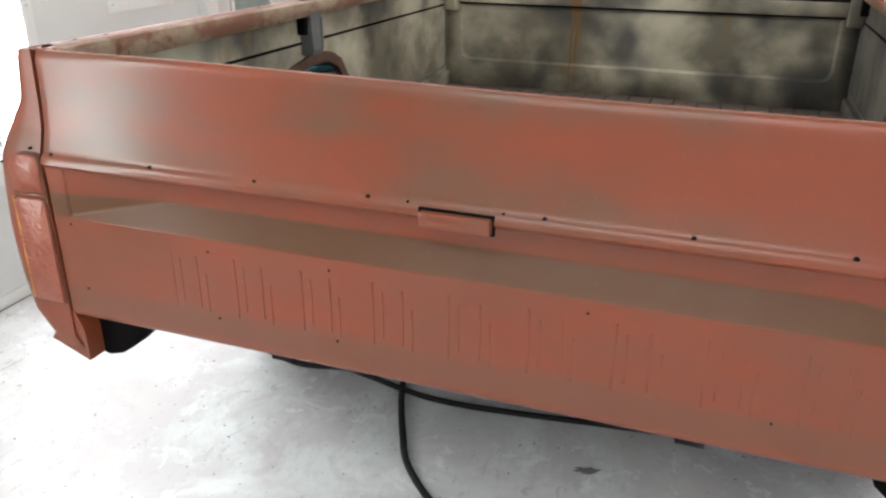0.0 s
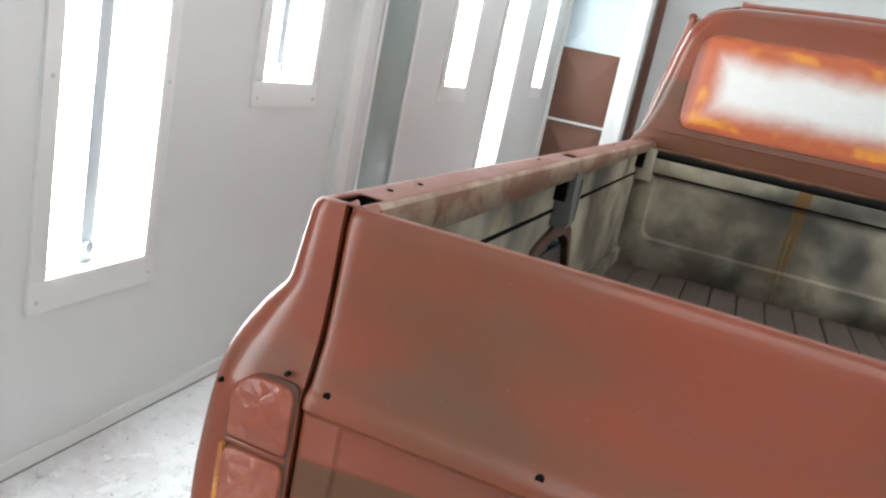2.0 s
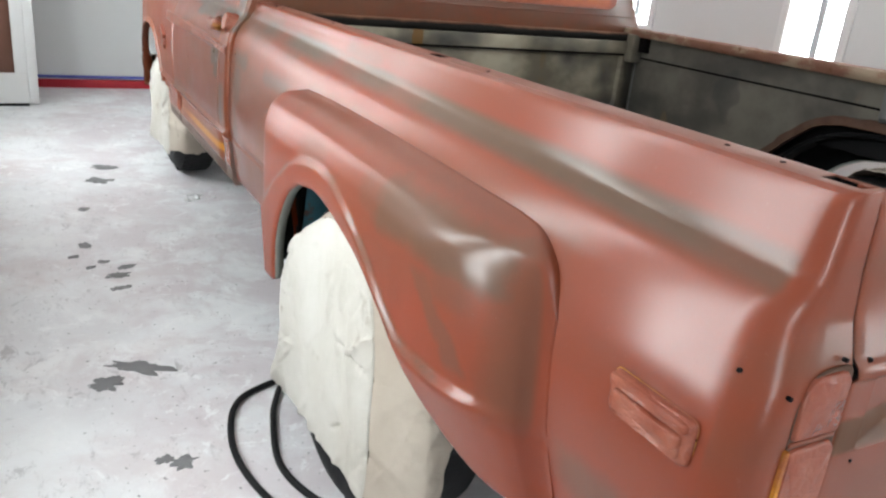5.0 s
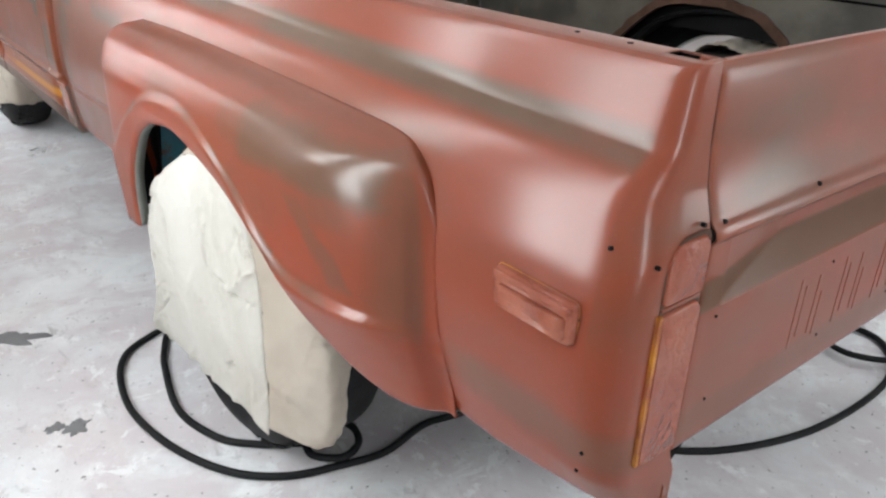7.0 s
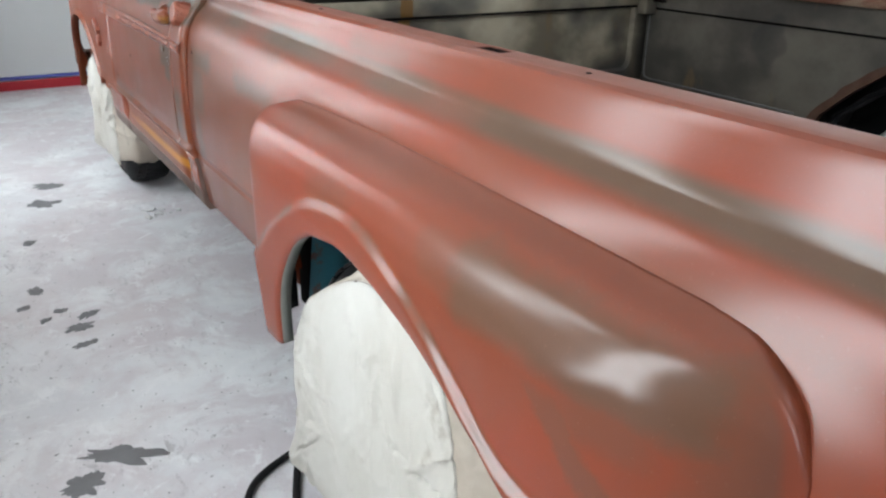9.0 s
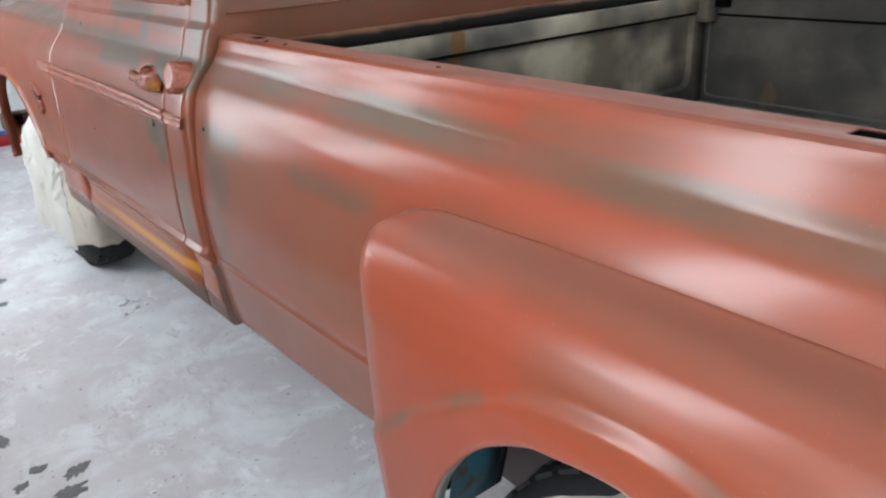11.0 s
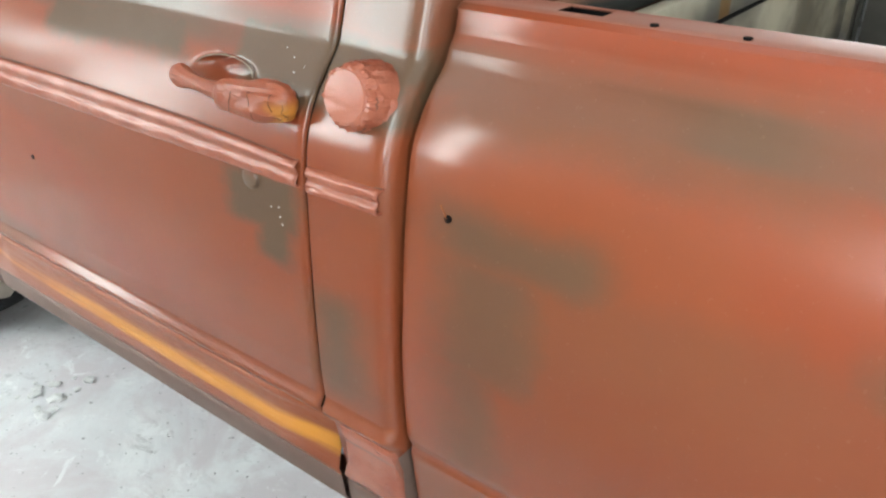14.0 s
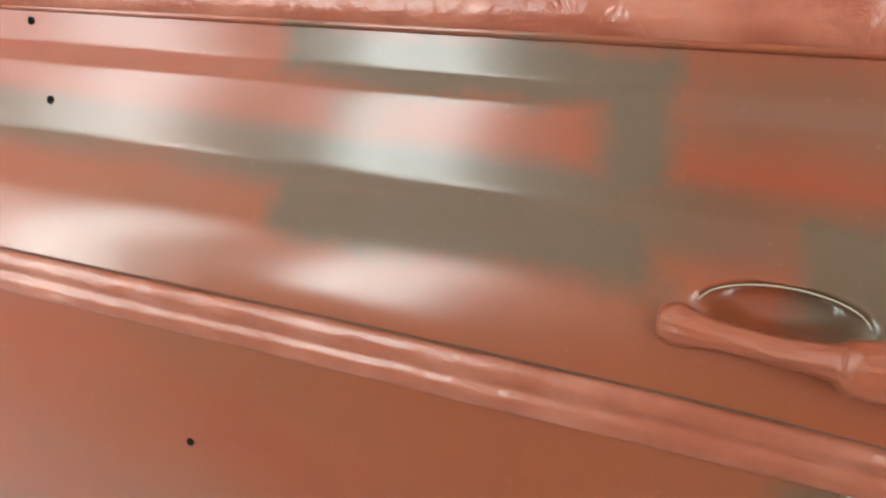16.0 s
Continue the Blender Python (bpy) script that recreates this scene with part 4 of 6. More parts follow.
for s in (1, -1):
    side = bed_left if s == 1 else bed_right
    mx = (lambda x: x) if s == 1 else (lambda x: 2 * CX - x)
    for lo, hi in ((POCKET, 0.095), (1.06, 1.13), (2.352, 2.40)):
        bm = bmesh.new()
        add_box(bm, (min(mx(-0.93), mx(-0.897)), lo, 1.05), (max(mx(-0.93), mx(-0.897)), hi, 1.1515))
        bmesh.ops.delete(bm, geom=[q for q in bm.faces if q.normal.z > 0.9], context="FACES")
        part("stake_pocket", bm, DARK, side, "dark stake pocket in the rail")
    for x, y in ((-0.92, 0.155), (-0.92, 0.245), (-0.935, 2.30), (-0.935, 2.22), (-0.925, 0.86), (-0.925, 1.75)):
        disc("rail_hole", (mx(x), y, 1.1522), (0, 0, 1), 0.004, 0.003, DARK, side, "", 10)
    # inner wall of the bed with its open wheel arch
    arch = [(0.82, 0.60), (0.83, 0.78), (0.90, 0.865), (0.99, 0.925), (1.13, 0.95), (1.30, 0.945), (1.40, 0.92), (1.50, 0.845), (1.60, 0.75), (1.66, 0.60)]
    if s == 1:
        arch = [(y if y < 1.13 else 1.13 + (y - 1.13) * 0.64, z) for y, z in arch]
    bm = bmesh.new()
    edge = [(0.09, 0.60), (0.819, 0.60)] + arch[1:-1] + [(arch[-1][0] + 0.001, 0.60), (2.46, 0.60)]
    low = [bm.verts.new((mx(-0.925), y, z)) for y, z in edge]
    high = [bm.verts.new((mx(-0.925), y, 1.12)) for y, z in edge]
    for k in range(len(edge) - 1):
        bm.faces.new((low[k], low[k + 1], high[k + 1], high[k]))
    wall = part("inner_panel", bm, STEEL, side, "grey sooty inner bed panel with an open wheel arch, darker on the right side")
    m = wall.modifiers.new("thickness", "SOLIDIFY")
    m.thickness = 0.003
    e0, e1 = sorted((mx(-0.9215), mx(-0.9185)))
    # near-black strip laid on the panel for the groove's shade
    for y0, y1 in ((0.05, 2.44),):
        box("pressed_groove", (e0, y0, 1.018), (e1, y1, 1.026), DARK, side, "near-black strip for the shade in a pressed groove")
    e0, e1 = sorted((mx(-0.923), mx(-0.905)))
    for y0, y1 in ((0.05, 0.80), (1.69, 2.45)):
        box("lower_flange", (e0, y0, 0.655), (e1, y1, 0.715), STEEL, side, "", 0.006)
    tube("pressed_edge", [(mx(-0.9215), y, z) for y, z in ((2.428, 1.005), (2.43, 0.90), (2.43, 0.775), (2.424, 0.748), (2.40, 0.737), (2.2, 0.736), (1.9, 0.733), (1.70, 0.731))], 0.004, LIGHT_STEEL, side, "pale rounded edge of the pressed panel", 8, 60)
    ring = along(arch, 40)
    mid = np.array((1.155, 0.72))
    rr = []
    for y, z in ring:
        d = np.array((y, z)) - mid
        d /= np.linalg.norm(d)
        q = np.array((y, z)) + 0.03 * d + 0.005 * fnoise(y * 9, z * 9, s, 3)
        rr.append([(mx(-0.924), *q), (mx(-0.914), *q), (mx(-0.912), y, z), (mx(-0.935), y, z)])
    v, f = grid(rr, (), s == 1)
    sheet("arch_rim", v, f, RUST, side, "rusty rim of the open wheel arch", 40, 0.003)
    # rail bracket
    bm = bmesh.new()
    pts = [(-0.922, 1.12), (-0.884, 1.12), (-0.878, 1.0), (-0.884, 0.985), (-0.922, 0.985)]
    for y in (1.08, 1.145):
        bm.faces.new([bm.verts.new((mx(x), y, z)) for x, z in pts])
    bm.verts.ensure_lookup_table()
    for i in range(5):
        bm.faces.new([bm.verts[k] for k in (i, (i + 1) % 5, 5 + (i + 1) % 5, 5 + i)])
    part("rail_bracket", bm, LIGHT_STEEL, side, "pale grey stake bracket")
    e0, e1 = sorted((mx(-0.8775), mx(-0.8805)))
    box("bracket_shadow_side", (e0, 1.135, 1.0), (e1, 1.148, 1.1), LIGHT_STEEL, side, "", 0.001)
    # corner bracket at the bulkhead
    e0, e1 = sorted((mx(-0.925), mx(-0.862)))
    box("corner_bracket", (e0, 2.40, 1.0), (e1, 2.452, 1.125), STEEL, side, "grey corner bracket", 0.006)
    # outer wheel house, and black boxes for the shade inside the sill
    rr = []
    for y, z in along([(0.62, 0.50), (0.66, 0.70), (0.80, 0.87), (1.0, 0.925), (1.2, 0.925), (1.40, 0.88), (1.56, 0.75), (1.63, 0.44)], 30):
        rr.append([(mx(-0.925), y, z), (mx(-0.94), y, z)])
    v, f = grid(rr, (), s == -1)
    sheet("wheel_house", v, f, BLACK, side, "dark inner wheel house", 50, 0.003, None, (0, 0, -1))
    tube("house_flange", [(mx(-0.942), q[1][1], q[1][2]) for q in rr[::3]], 0.009, TEAL if s == 1 else BLACK, side, "turned flange in old teal paint", 8, 60)
    e0, e1 = sorted((mx(-0.80), mx(-0.79)))
    box("splash_panel", (e0, 0.80, 0.30), (e1, 1.95, 0.61), PURPLE, side, "dull purple-brown splash panel behind the wheel", 0.004)
    e0, e1 = sorted((mx(-0.932), mx(-0.928)))
    if s == 1:
        box("splash_panel", (e0, 0.95, 0.60), (e1, 1.45, 0.90), PURPLE, side, "dull purple-brown splash panel behind the wheel", 0.001)
    e0, e1 = sorted((mx(-1.035), mx(-0.95)))
    box("arch_closer", (e0, 1.645, 0.47), (e1, 1.70, 0.94), BLACK, side, "dark plate closing the front of the wheel house", 0.004)
    v, f = grid([[(q[1][0], q[1][1], q[1][2]), (mx(-0.985), q[1][1], q[1][2]), (mx(-1.046), q[1][1], q[1][2])] for q in rr], (), s == -1)
    sheet("outer_house", v, f, TEAL if s == 1 else BLACK, side, "old teal paint inside the wheel arch", 50, 0.003, None, (0, 0, -1))
    e0, e1 = sorted((mx(-0.985), mx(-0.989)))
    box("side_liner", (e0, 0.80, 0.845), (e1, 1.62, 1.0), SLATE if s == 1 else BLACK, side, "old paint on the inside of the bed side")
    e0, e1 = sorted((mx(-0.935), mx(-0.955)))
    box("sill_backing", (e0, 1.62, 0.50), (e1, 2.46, 0.66), BLACK, side, "black box for the shade inside the sill")
    box("sill_backing", (e0, 0.08, 0.50), (e1, 0.58, 0.66), BLACK, side, "black box for the shade inside the sill")

# the wide fender flare: inner seam on the bed side, and the wheel opening: y, z
SEAM = [[(1.732, 0.440), (1.736, 0.60), (1.740, 0.75), (1.742, 0.86)], [(1.742, 0.86), (1.734, 0.915), (1.70, 0.962), (1.63, 0.984)], [(1.63, 0.984), (1.4, 0.989), (1.1, 0.988), (0.8, 0.983), (0.53, 0.977)],
        [(0.53, 0.977), (0.455, 0.966), (0.397, 0.925), (0.370, 0.86)], [(0.370, 0.86), (0.360, 0.75), (0.352, 0.66), (0.328, 0.512)]]
OPEN = [[(1.563, 0.445), (1.545, 0.555), (1.512, 0.635), (1.462, 0.703)], [(1.462, 0.703), (1.42, 0.745), (1.375, 0.775), (1.32, 0.802)], [(1.32, 0.80), (1.2, 0.818), (1.08, 0.803), (0.95, 0.772), (0.87, 0.742)],
        [(0.87, 0.742), (0.81, 0.715), (0.76, 0.69), (0.72, 0.662)], [(0.72, 0.662), (0.64, 0.588), (0.55, 0.53), (0.44, 0.503), (0.335, 0.515)]]
# the ledge that runs round the opening and on to the rear edge
RIDGE = np.array([(1.76, 0.61), (1.70, 0.628), (1.636, 0.660), (1.58, 0.705), (1.529, 0.748), (1.408, 0.822), (1.314, 0.862), (1.17, 0.878), (1.05, 0.857), (0.925, 0.810), (0.82, 0.745), (0.75, 0.695), (0.679, 0.668), (0.589, 0.662), (0.507, 0.664), (0.433, 0.668), (0.34, 0.672)])
RIDGE = np.array(curve(RIDGE, 90))


def ledge(y, z):
    """Signed distance from the ledge, positive on the side of the wheel."""
    a, b = RIDGE[:-1], RIDGE[1:]
    q = np.array((y, z))
    ab = b - a
    t = np.clip(((q - a) * ab).sum(1) / (ab * ab).sum(1), 0, 1)
    d = q - (a + ab * t[:, None])
    k = int(np.argmin((d * d).sum(1)))
    cross = ab[k][0] * d[k][1] - ab[k][1] * d[k][0]
    return math.copysign(float(np.hypot(*d[k])), cross)


# rise of the flare from its seam (0) to its full depth (1): a sloping shelf, a tight shoulder, then a slow swell
RISE_U = np.linspace(0, 1, 401)
RISE = np.interp(RISE_U, [0, 0.13, 0.20, 0.30, 0.40, 0.60, 0.79, 1.0], [0, 0.37, 0.51, 0.67, 0.77, 0.89, 0.962, 1.0])
RISE = np.convolve(np.concatenate([-RISE[30:0:-1], RISE, 2 - RISE[-2:-32:-1]]), np.hanning(51) / np.hanning(51).sum(), "same")[30:-30]


def swell(y, z):
    """How far out of the bed side the flare stands, 0 to 1: rounded over to its top, rear and front edges."""
    top = float(np.interp(y, [0.36, 0.53, 0.8, 1.1, 1.4, 1.63, 1.74], [0.974, 0.978, 0.983, 0.988, 0.989, 0.985, 0.983]))
    rear = float(np.interp(z, [0.512, 0.66, 0.75, 0.86, 0.98], [0.328, 0.352, 0.360, 0.368, 0.372]))
    front = float(np.interp(z, [0.44, 0.60, 0.75, 0.86, 0.98], [1.734, 1.738, 1.742, 1.744, 1.745]))
    a, b, c = max(0.0, 1 - (top - z) / 0.155), max(0.0, 1 - (y - rear) / 0.40), max(0.0, 1 - (front - y) / 0.10)
    p = 5.5
    u = 1 - min(1.0, (a ** p + b ** p + c ** p) ** (1 / p))
    t = min(1.0, max(0.0, (y - rear) / 0.045))
    hollow = min(1.0, max(0.0, (0.94 - z) / 0.16))
    t2 = min(1.0, max(0.0, (front - y) / 0.030))
    t3 = min(1.0, max(0.0, (top - z) / 0.022))
    ease = (1 - 0.8 * (1 - t2) ** 2) * (1 - 0.7 * (1 - t3) ** 2)
    return ease * float(np.interp(u, RISE_U, RISE)) * (1 - hollow * (1 - t * (2 - t) * (0.35 + 0.65 * t)))


flare_rows, flare_wear = [], []
for seam, opening, n in zip(SEAM, OPEN, (18, 16, 46, 20, 40)):
    a, b = curve(seam, n), curve(opening, n)
    for i in range(n - (0 if seam is SEAM[-1] else 1)):
        p, q = a[i], b[i]
        total = float(np.linalg.norm(q - p))
        row = []
        for k in range(58):
            w = k / 57
            w = 0.6 * w + 0.4 * (0.5 - 0.5 * math.cos(math.pi * w))
            y, z = p + (q - p) * w
            e = total * (1 - w)
            inner = side_x(max(z, 0.56), y)
            rise = swell(y, z) if k else 0.0
            sd = ledge(y, z)
            out = -1.148 - 0.006 * (1 - abs(y - 1.0) / 0.8)
            step = min(1.0, max(0.0, (sd + 0.012) / 0.020))
            k2 = min(1.0, max(0.0, (0.98 - y) / 0.42))
            out -= (0.0095 + 0.006 * k2) * step * step * (3 - 2 * step)
            out += (0.08 + 0.32 * k2 * k2 * (3 - 2 * k2)) * max(0.0, sd - 0.012)
            x = inner + (out - inner) * rise + 0.004 * max(0.0, 1 - e / 0.014) ** 2
            row.append((min(x, inner) - 0.0015 if k else inner + 0.002, y, z))
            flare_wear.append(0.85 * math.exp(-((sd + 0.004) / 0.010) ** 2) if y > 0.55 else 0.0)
        y, z = q
        mid = Vector((1.12, 0.45))
        d = (Vector((y, z)) - mid).normalized()
        lastx = row[-1][0]
        row.append((lastx + 0.004, y + 0.003 * -d.x, z - 0.003 * d.y))
        row.append((min(lastx + 0.03, -0.99), y + 0.001 * d.x, z + 0.002 * d.y))
        flare_rows.append(row)
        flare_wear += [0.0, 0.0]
v, f = grid(flare_rows, (), True)
ids = [1 if k % (len(flare_rows[0]) - 1) >= len(flare_rows[0]) - 2 else 0 for k in range(len(f))]
for s in (1, -1):
    vv, ff = (v, f) if s == 1 else mirror(v, f)
    flare = sheet("fender_flare", vv, ff, [PRIMER, LIP, BLACK, BLACK], truck, "bulging fender flare in sanded primer with a rolled lip", 60, 0.003, ids)
    flare.modifiers[0].material_offset = 2
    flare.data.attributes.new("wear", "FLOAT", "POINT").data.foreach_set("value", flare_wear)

# side marker lamp, taped over
for s in (1, -1):
    mx = (lambda x: x) if s == 1 else (lambda x: 2 * CX - x)
    plate("marker_gasket", rounded(0.0754, 0.7914, 0.2266, 0.8556, 0.0095, 4), lambda u, v, h: (mx(-1.053 - h), u, v), 0.0045, PRIMER, truck, "sprayed gasket round the side marker", 0.001)
    mk = plate("side_marker", rounded(0.076, 0.792, 0.226, 0.855, 0.009, 4), lambda u, v, h: (mx(-1.053 - h), u, v), 0.014, MARKER_PAPER, truck, "taped-over rectangular side marker lamp", 0.008)
    rim = rounded(0.0748, 0.7908, 0.2272, 0.8562, 0.0095, 4)
    tube("gasket_line", [(mx(-1.0545), u, v) for u, v in list(rim) + [rim[0]]], 0.0011, TAPE_YELLOW, mk, "dark ochre line round the gasket", 6, 60)
    plate("top_bar", rounded(0.080, 0.8385, 0.222, 0.8525, 0.004, 3), lambda u, v, h: (mx(-1.066 - h), u, v), 0.006, MARKER_PAPER, mk, "ridge along the top of the lamp", 0.004)
    plate("lens", rounded(0.086, 0.800, 0.212, 0.834, 0.006, 3), lambda u, v, h: (mx(-1.067 - h), u, v), 0.008, MARKER_PAPER, mk, "creased masking paper over the lens", 0.007)
    disc("side_hole", (mx(side_x(0.939) + 0.0005), 0.052, 0.939), (mx(0) - mx(1), 0, 0.25), 0.0032, 0.004, DARK, bed_left if s == 1 else bed_right, "", 12)
    for y, z in ((2.441, 0.967), (2.44, 0.565), (0.050, 0.632), (0.060, 0.592)):
        disc("bolt_hole", (mx(side_x(z, y) + 0.0005), y, z), (mx(0) - mx(1), 0, 0.1), 0.003 if y < 1 or z < 0.9 else 0.0042, 0.004, DARK, bed_left if s == 1 else bed_right, "", 10)
    tube("bare_scratch", [(mx(side_x(zz, yy) - 0.0012), yy, zz) for yy, zz in ((2.4425, 0.9675), (2.447, 0.974), (2.451, 0.9795))], 0.0007, TAPE_YELLOW, bed_left if s == 1 else bed_right, "bare scratch beside a bolt hole", 6, 6)
    # tail lamp, papered over in two fields
    lamp = plate("tail_lamp", rounded(-0.996, 0.6145, -0.911, 0.9525, [0.006, 0.006, 0.01, 0.05], 6), lambda u, v, h: (mx(u), 0.003 - h, v), 0.004, RUST, truck, "papered-over tail lamp in two fields", 0.002)
    plate("upper_lens", rounded(-0.9935, 0.866, -0.9145, 0.948, [0.006, 0.006, 0.016, 0.036], 6), lambda u, v, h: (mx(u), 0.003 - h, v), 0.009, LENS, lamp, "creased pink masking paper", 0.004)
    plate("lower_lens", rounded(-0.9935, 0.617, -0.9145, 0.855, [0.005, 0.005, 0.012, 0.012], 4), lambda u, v, h: (mx(u), 0.003 - h, v), 0.010, LENS, lamp, "creased pink masking paper", 0.004)
    box("lens_edge", (min(mx(-1.0), mx(-0.993)), -0.006, 0.62), (max(mx(-1.0), mx(-0.993)), 0.006, 0.855), TAPE_YELLOW, lamp, "ochre tape edge", 0.002)
    box("lens_bar", (min(mx(-0.994), mx(-0.9145)), -0.003, 0.857), (max(mx(-0.994), mx(-0.9145)), 0.004, 0.864), PRIMER, lamp, "", 0.002)
    for x, z in ((-0.930, 0.9605), (-1.012, 0.925)):
        disc("lamp_screw_hole", (mx(x), 0.0015, z), (0, -1, 0), 0.003, 0.006, DARK, lamp, "", 10)
    plate("bumper_bracket", [(-0.945, 0.60), (-0.945, 0.553), (-0.905, 0.478), (-0.875, 0.468), (-0.835, 0.480), (-0.80, 0.505), (-0.755, 0.545), (-0.74, 0.60)], lambda u, v, h: (mx(u), 0.10 - h, v), 0.05, DARK, truck, "black bumper bracket", 0.006)
    e0, e1 = sorted((mx(-1.008), mx(-0.89)))
    bm = bmesh.new()
    pts = [(-0.982, 0.517), (-0.95, 0.565), (-0.905, 0.60), (-0.884, 0.55), (-0.884, 0.478)]
    lo = [bm.verts.new((mx(x), 0.004, z)) for x, z in pts]
    hi = [bm.verts.new((mx(x), 0.05, z)) for x, z in pts]
    bm.faces.new(lo), bm.faces.new(hi)
    for i in range(5):
        bm.faces.new((lo[i], lo[(i + 1) % 5], hi[(i + 1) % 5], hi[i]))
    part("corner_gusset", bm, PRIMER, truck, "folded lower corner of the bed in red primer")

# tailgate
TL, TR = -0.9035, 2 * CX + 0.9035


def tail_y(x, z):
    """Depth of the tailgate's outer face behind its plane."""
    edge = min(x - TL, TR - x)
    ramp = min(1.0, max(0.0, (edge - 0.0445) / 0.205))
    y = 0.0
    y += 0.008 * max(0.0, (z - 1.129) / 0.02) ** 2
    y -= 0.008 * math.exp(-((z - 0.939) / 0.0115) ** 4)
    if z < 0.926 and z > 0.8:
        inn = min(1.0, max(0.0, (0.927 - z) / 0.006))
        outw = min(1.0, max(0.0, (z - 0.822) / 0.050))
        y += 0.036 * min(0.10 + 0.90 * ramp if edge > 0.0475 else 0.0, inn, outw)
    if z < 0.605:
        y += 0.012 * ((0.605 - z) / 0.017) ** 2
    y += 0.0025 * max(0.0, 1 - edge / 0.006) ** 2
    return y + rear_y(z)


zs = [1.150, 1.149, 1.146, 1.141, 1.134, 1.124, 1.1, 1.05, 1.0, 0.975, 0.962, 0.955, 0.95, 0.945, 0.939, 0.933, 0.928, 0.926, 0.924, 0.921, 0.915, 0.9, 0.885, 0.875, 0.871, 0.868, 0.864, 0.860, 0.856, 0.852, 0.848, 0.844, 0.840, 0.836, 0.832, 0.828, 0.825, 0.822, 0.818, 0.80,
      0.77, 0.74, 0.70, 0.66, 0.62, 0.605, 0.598, 0.592, 0.588]
half = [TL, TL + 0.0015, TL + 0.003, TL + 0.006, TL + 0.0205, TL + 0.0215, TL + 0.0445, TL + 0.0485, *[TL + 0.0485 + 0.01005 * k for k in range(1, 20)], TL + 0.2495, TL + 0.29, -0.5, -0.4, -0.3, -0.2, -0.1, CX]
xs = half + [2 * CX - x for x in half[-2::-1]]
gate_rows = ([[(x, 0.045 if min(x - TL, TR - x) > 0.021 else 0.0373, 1.144) for x in xs], [(x, 0.0445 if min(x - TL, TR - x) > 0.021 else 0.0370, 1.150) for x in xs]] + [[(x, tail_y(x, z), z) for x in xs] for z in zs] + [[(x, 0.04, 0.588) for x in xs]])
sag = lambda x, z: 0.012 * min(1.0, max(0.0, (x + 0.55) / 0.7)) * min(1.0, max(0.0, (z - 0.98) / 0.12)) * min(1.0, max(0.0, (TR - x) / 0.2))
v, f = grid([[(x, y, z - sag(x, z)) for x, y, z in row] for row in gate_rows], (), False)
ids = [1 if k < 3 * (len(xs) - 1) else 0 for k in range(len(f))]
gate = sheet("tailgate", v, f, [PRIMER, RAIL_TOP], truck, "closed tailgate in sanded red primer with a pressed channel", 30, 0.003, ids, (0, -1, 0))
box("inner_skin", (TL + 0.0225, 0.044, 0.60), (TR - 0.0225, 0.050, 1.128), STEEL, gate, "grey inner skin")
for s in (1, -1):
    # near-black box and edge hold the shade of the tailgate gap
    e0, e1 = (TL - 0.006, TL + 0.004) if s == 1 else (TR - 0.004, TR + 0.006)
    box("edge_shadow", (e0, 0.042, 0.60), (e1, 0.09, 1.04), DARK, gate, "near-black box for the shade beside the tailgate")
    ex = TL + 0.0012 if s == 1 else TR - 0.0012
    v, f = grid([[(ex, tail_y(TL + 0.0012, z) + 0.003 + d, min(z, 1.143)) for d in (0.0, 0.012, 0.03)] for z in zs[3:-2]], (), s == 1)
    sheet("edge_flange", v, f, DARK, gate, "folded edge of the tailgate, near-black for the shade in the gap", 40, 0.001)
for x, r in ((-0.642, 0.0065), (-0.413, 0.005), (-0.188, 0.0055), (-0.115, 0.0035), (0.052, 0.0035), (0.119, 0.0055), (0.346, 0.0055), (0.565, 0.006), (-0.880, 0.006)):
    disc("trim_hole", (x, tail_y(x, 0.951) + 0.0005, 0.951), (0, -1, 0.2), r * 0.72, 0.004, DARK, gate, "", 12)
for x, z in ((-0.86, 0.808), (-0.53, 0.796), (-0.52, 0.655), (-0.27, 0.80), (-0.26, 0.655), (-0.845, 0.665), (0.2, 0.80), (0.5, 0.66)):
    disc("trim_hole", (x, -0.0002, z), (0, -1, 0), 0.0024, 0.003, DARK, gate, "", 8)
box("latch_slot", (-0.094, -0.0075, 0.911), (0.040, 0.002, 0.9475), DARK, gate, "dark slot round the latch handle", 0.004)
latch = box("latch_handle", (-0.0905, -0.017, 0.9135), (0.036, 0.0, 0.9435), PRIMER, gate, "pull handle in red primer", 0.006)
# pressed row of plain thin bars
for k in range(9):
    x = -0.622 + 0.1445 * k
    for dx, z0, z1 in ((0.0, 0.664, 0.790), (0.019, 0.680, 0.774), (0.058, 0.672, 0.782), (0.076, 0.664, 0.748)):
        plate("pressed_bar", rounded(x + dx, z0, x + dx + 0.0055, z1, 0.0024, 2), lambda u, v, h: (u, -h + 0.0005, v), 0.0015, PRIMER, gate, "", 0.0013)
for x in (-0.43, 0.36):
    box("hinge_tab", (x, 0.03, 0.563), (x + 0.05, 0.06, 0.592), BLACK, truck, "black tailgate hinge tab", 0.004)
box("rear_crossmember", (-0.86, 0.05, 0.575), (0.78, 0.11, 0.65), STEEL, truck, "grey rear cross member", 0.006)

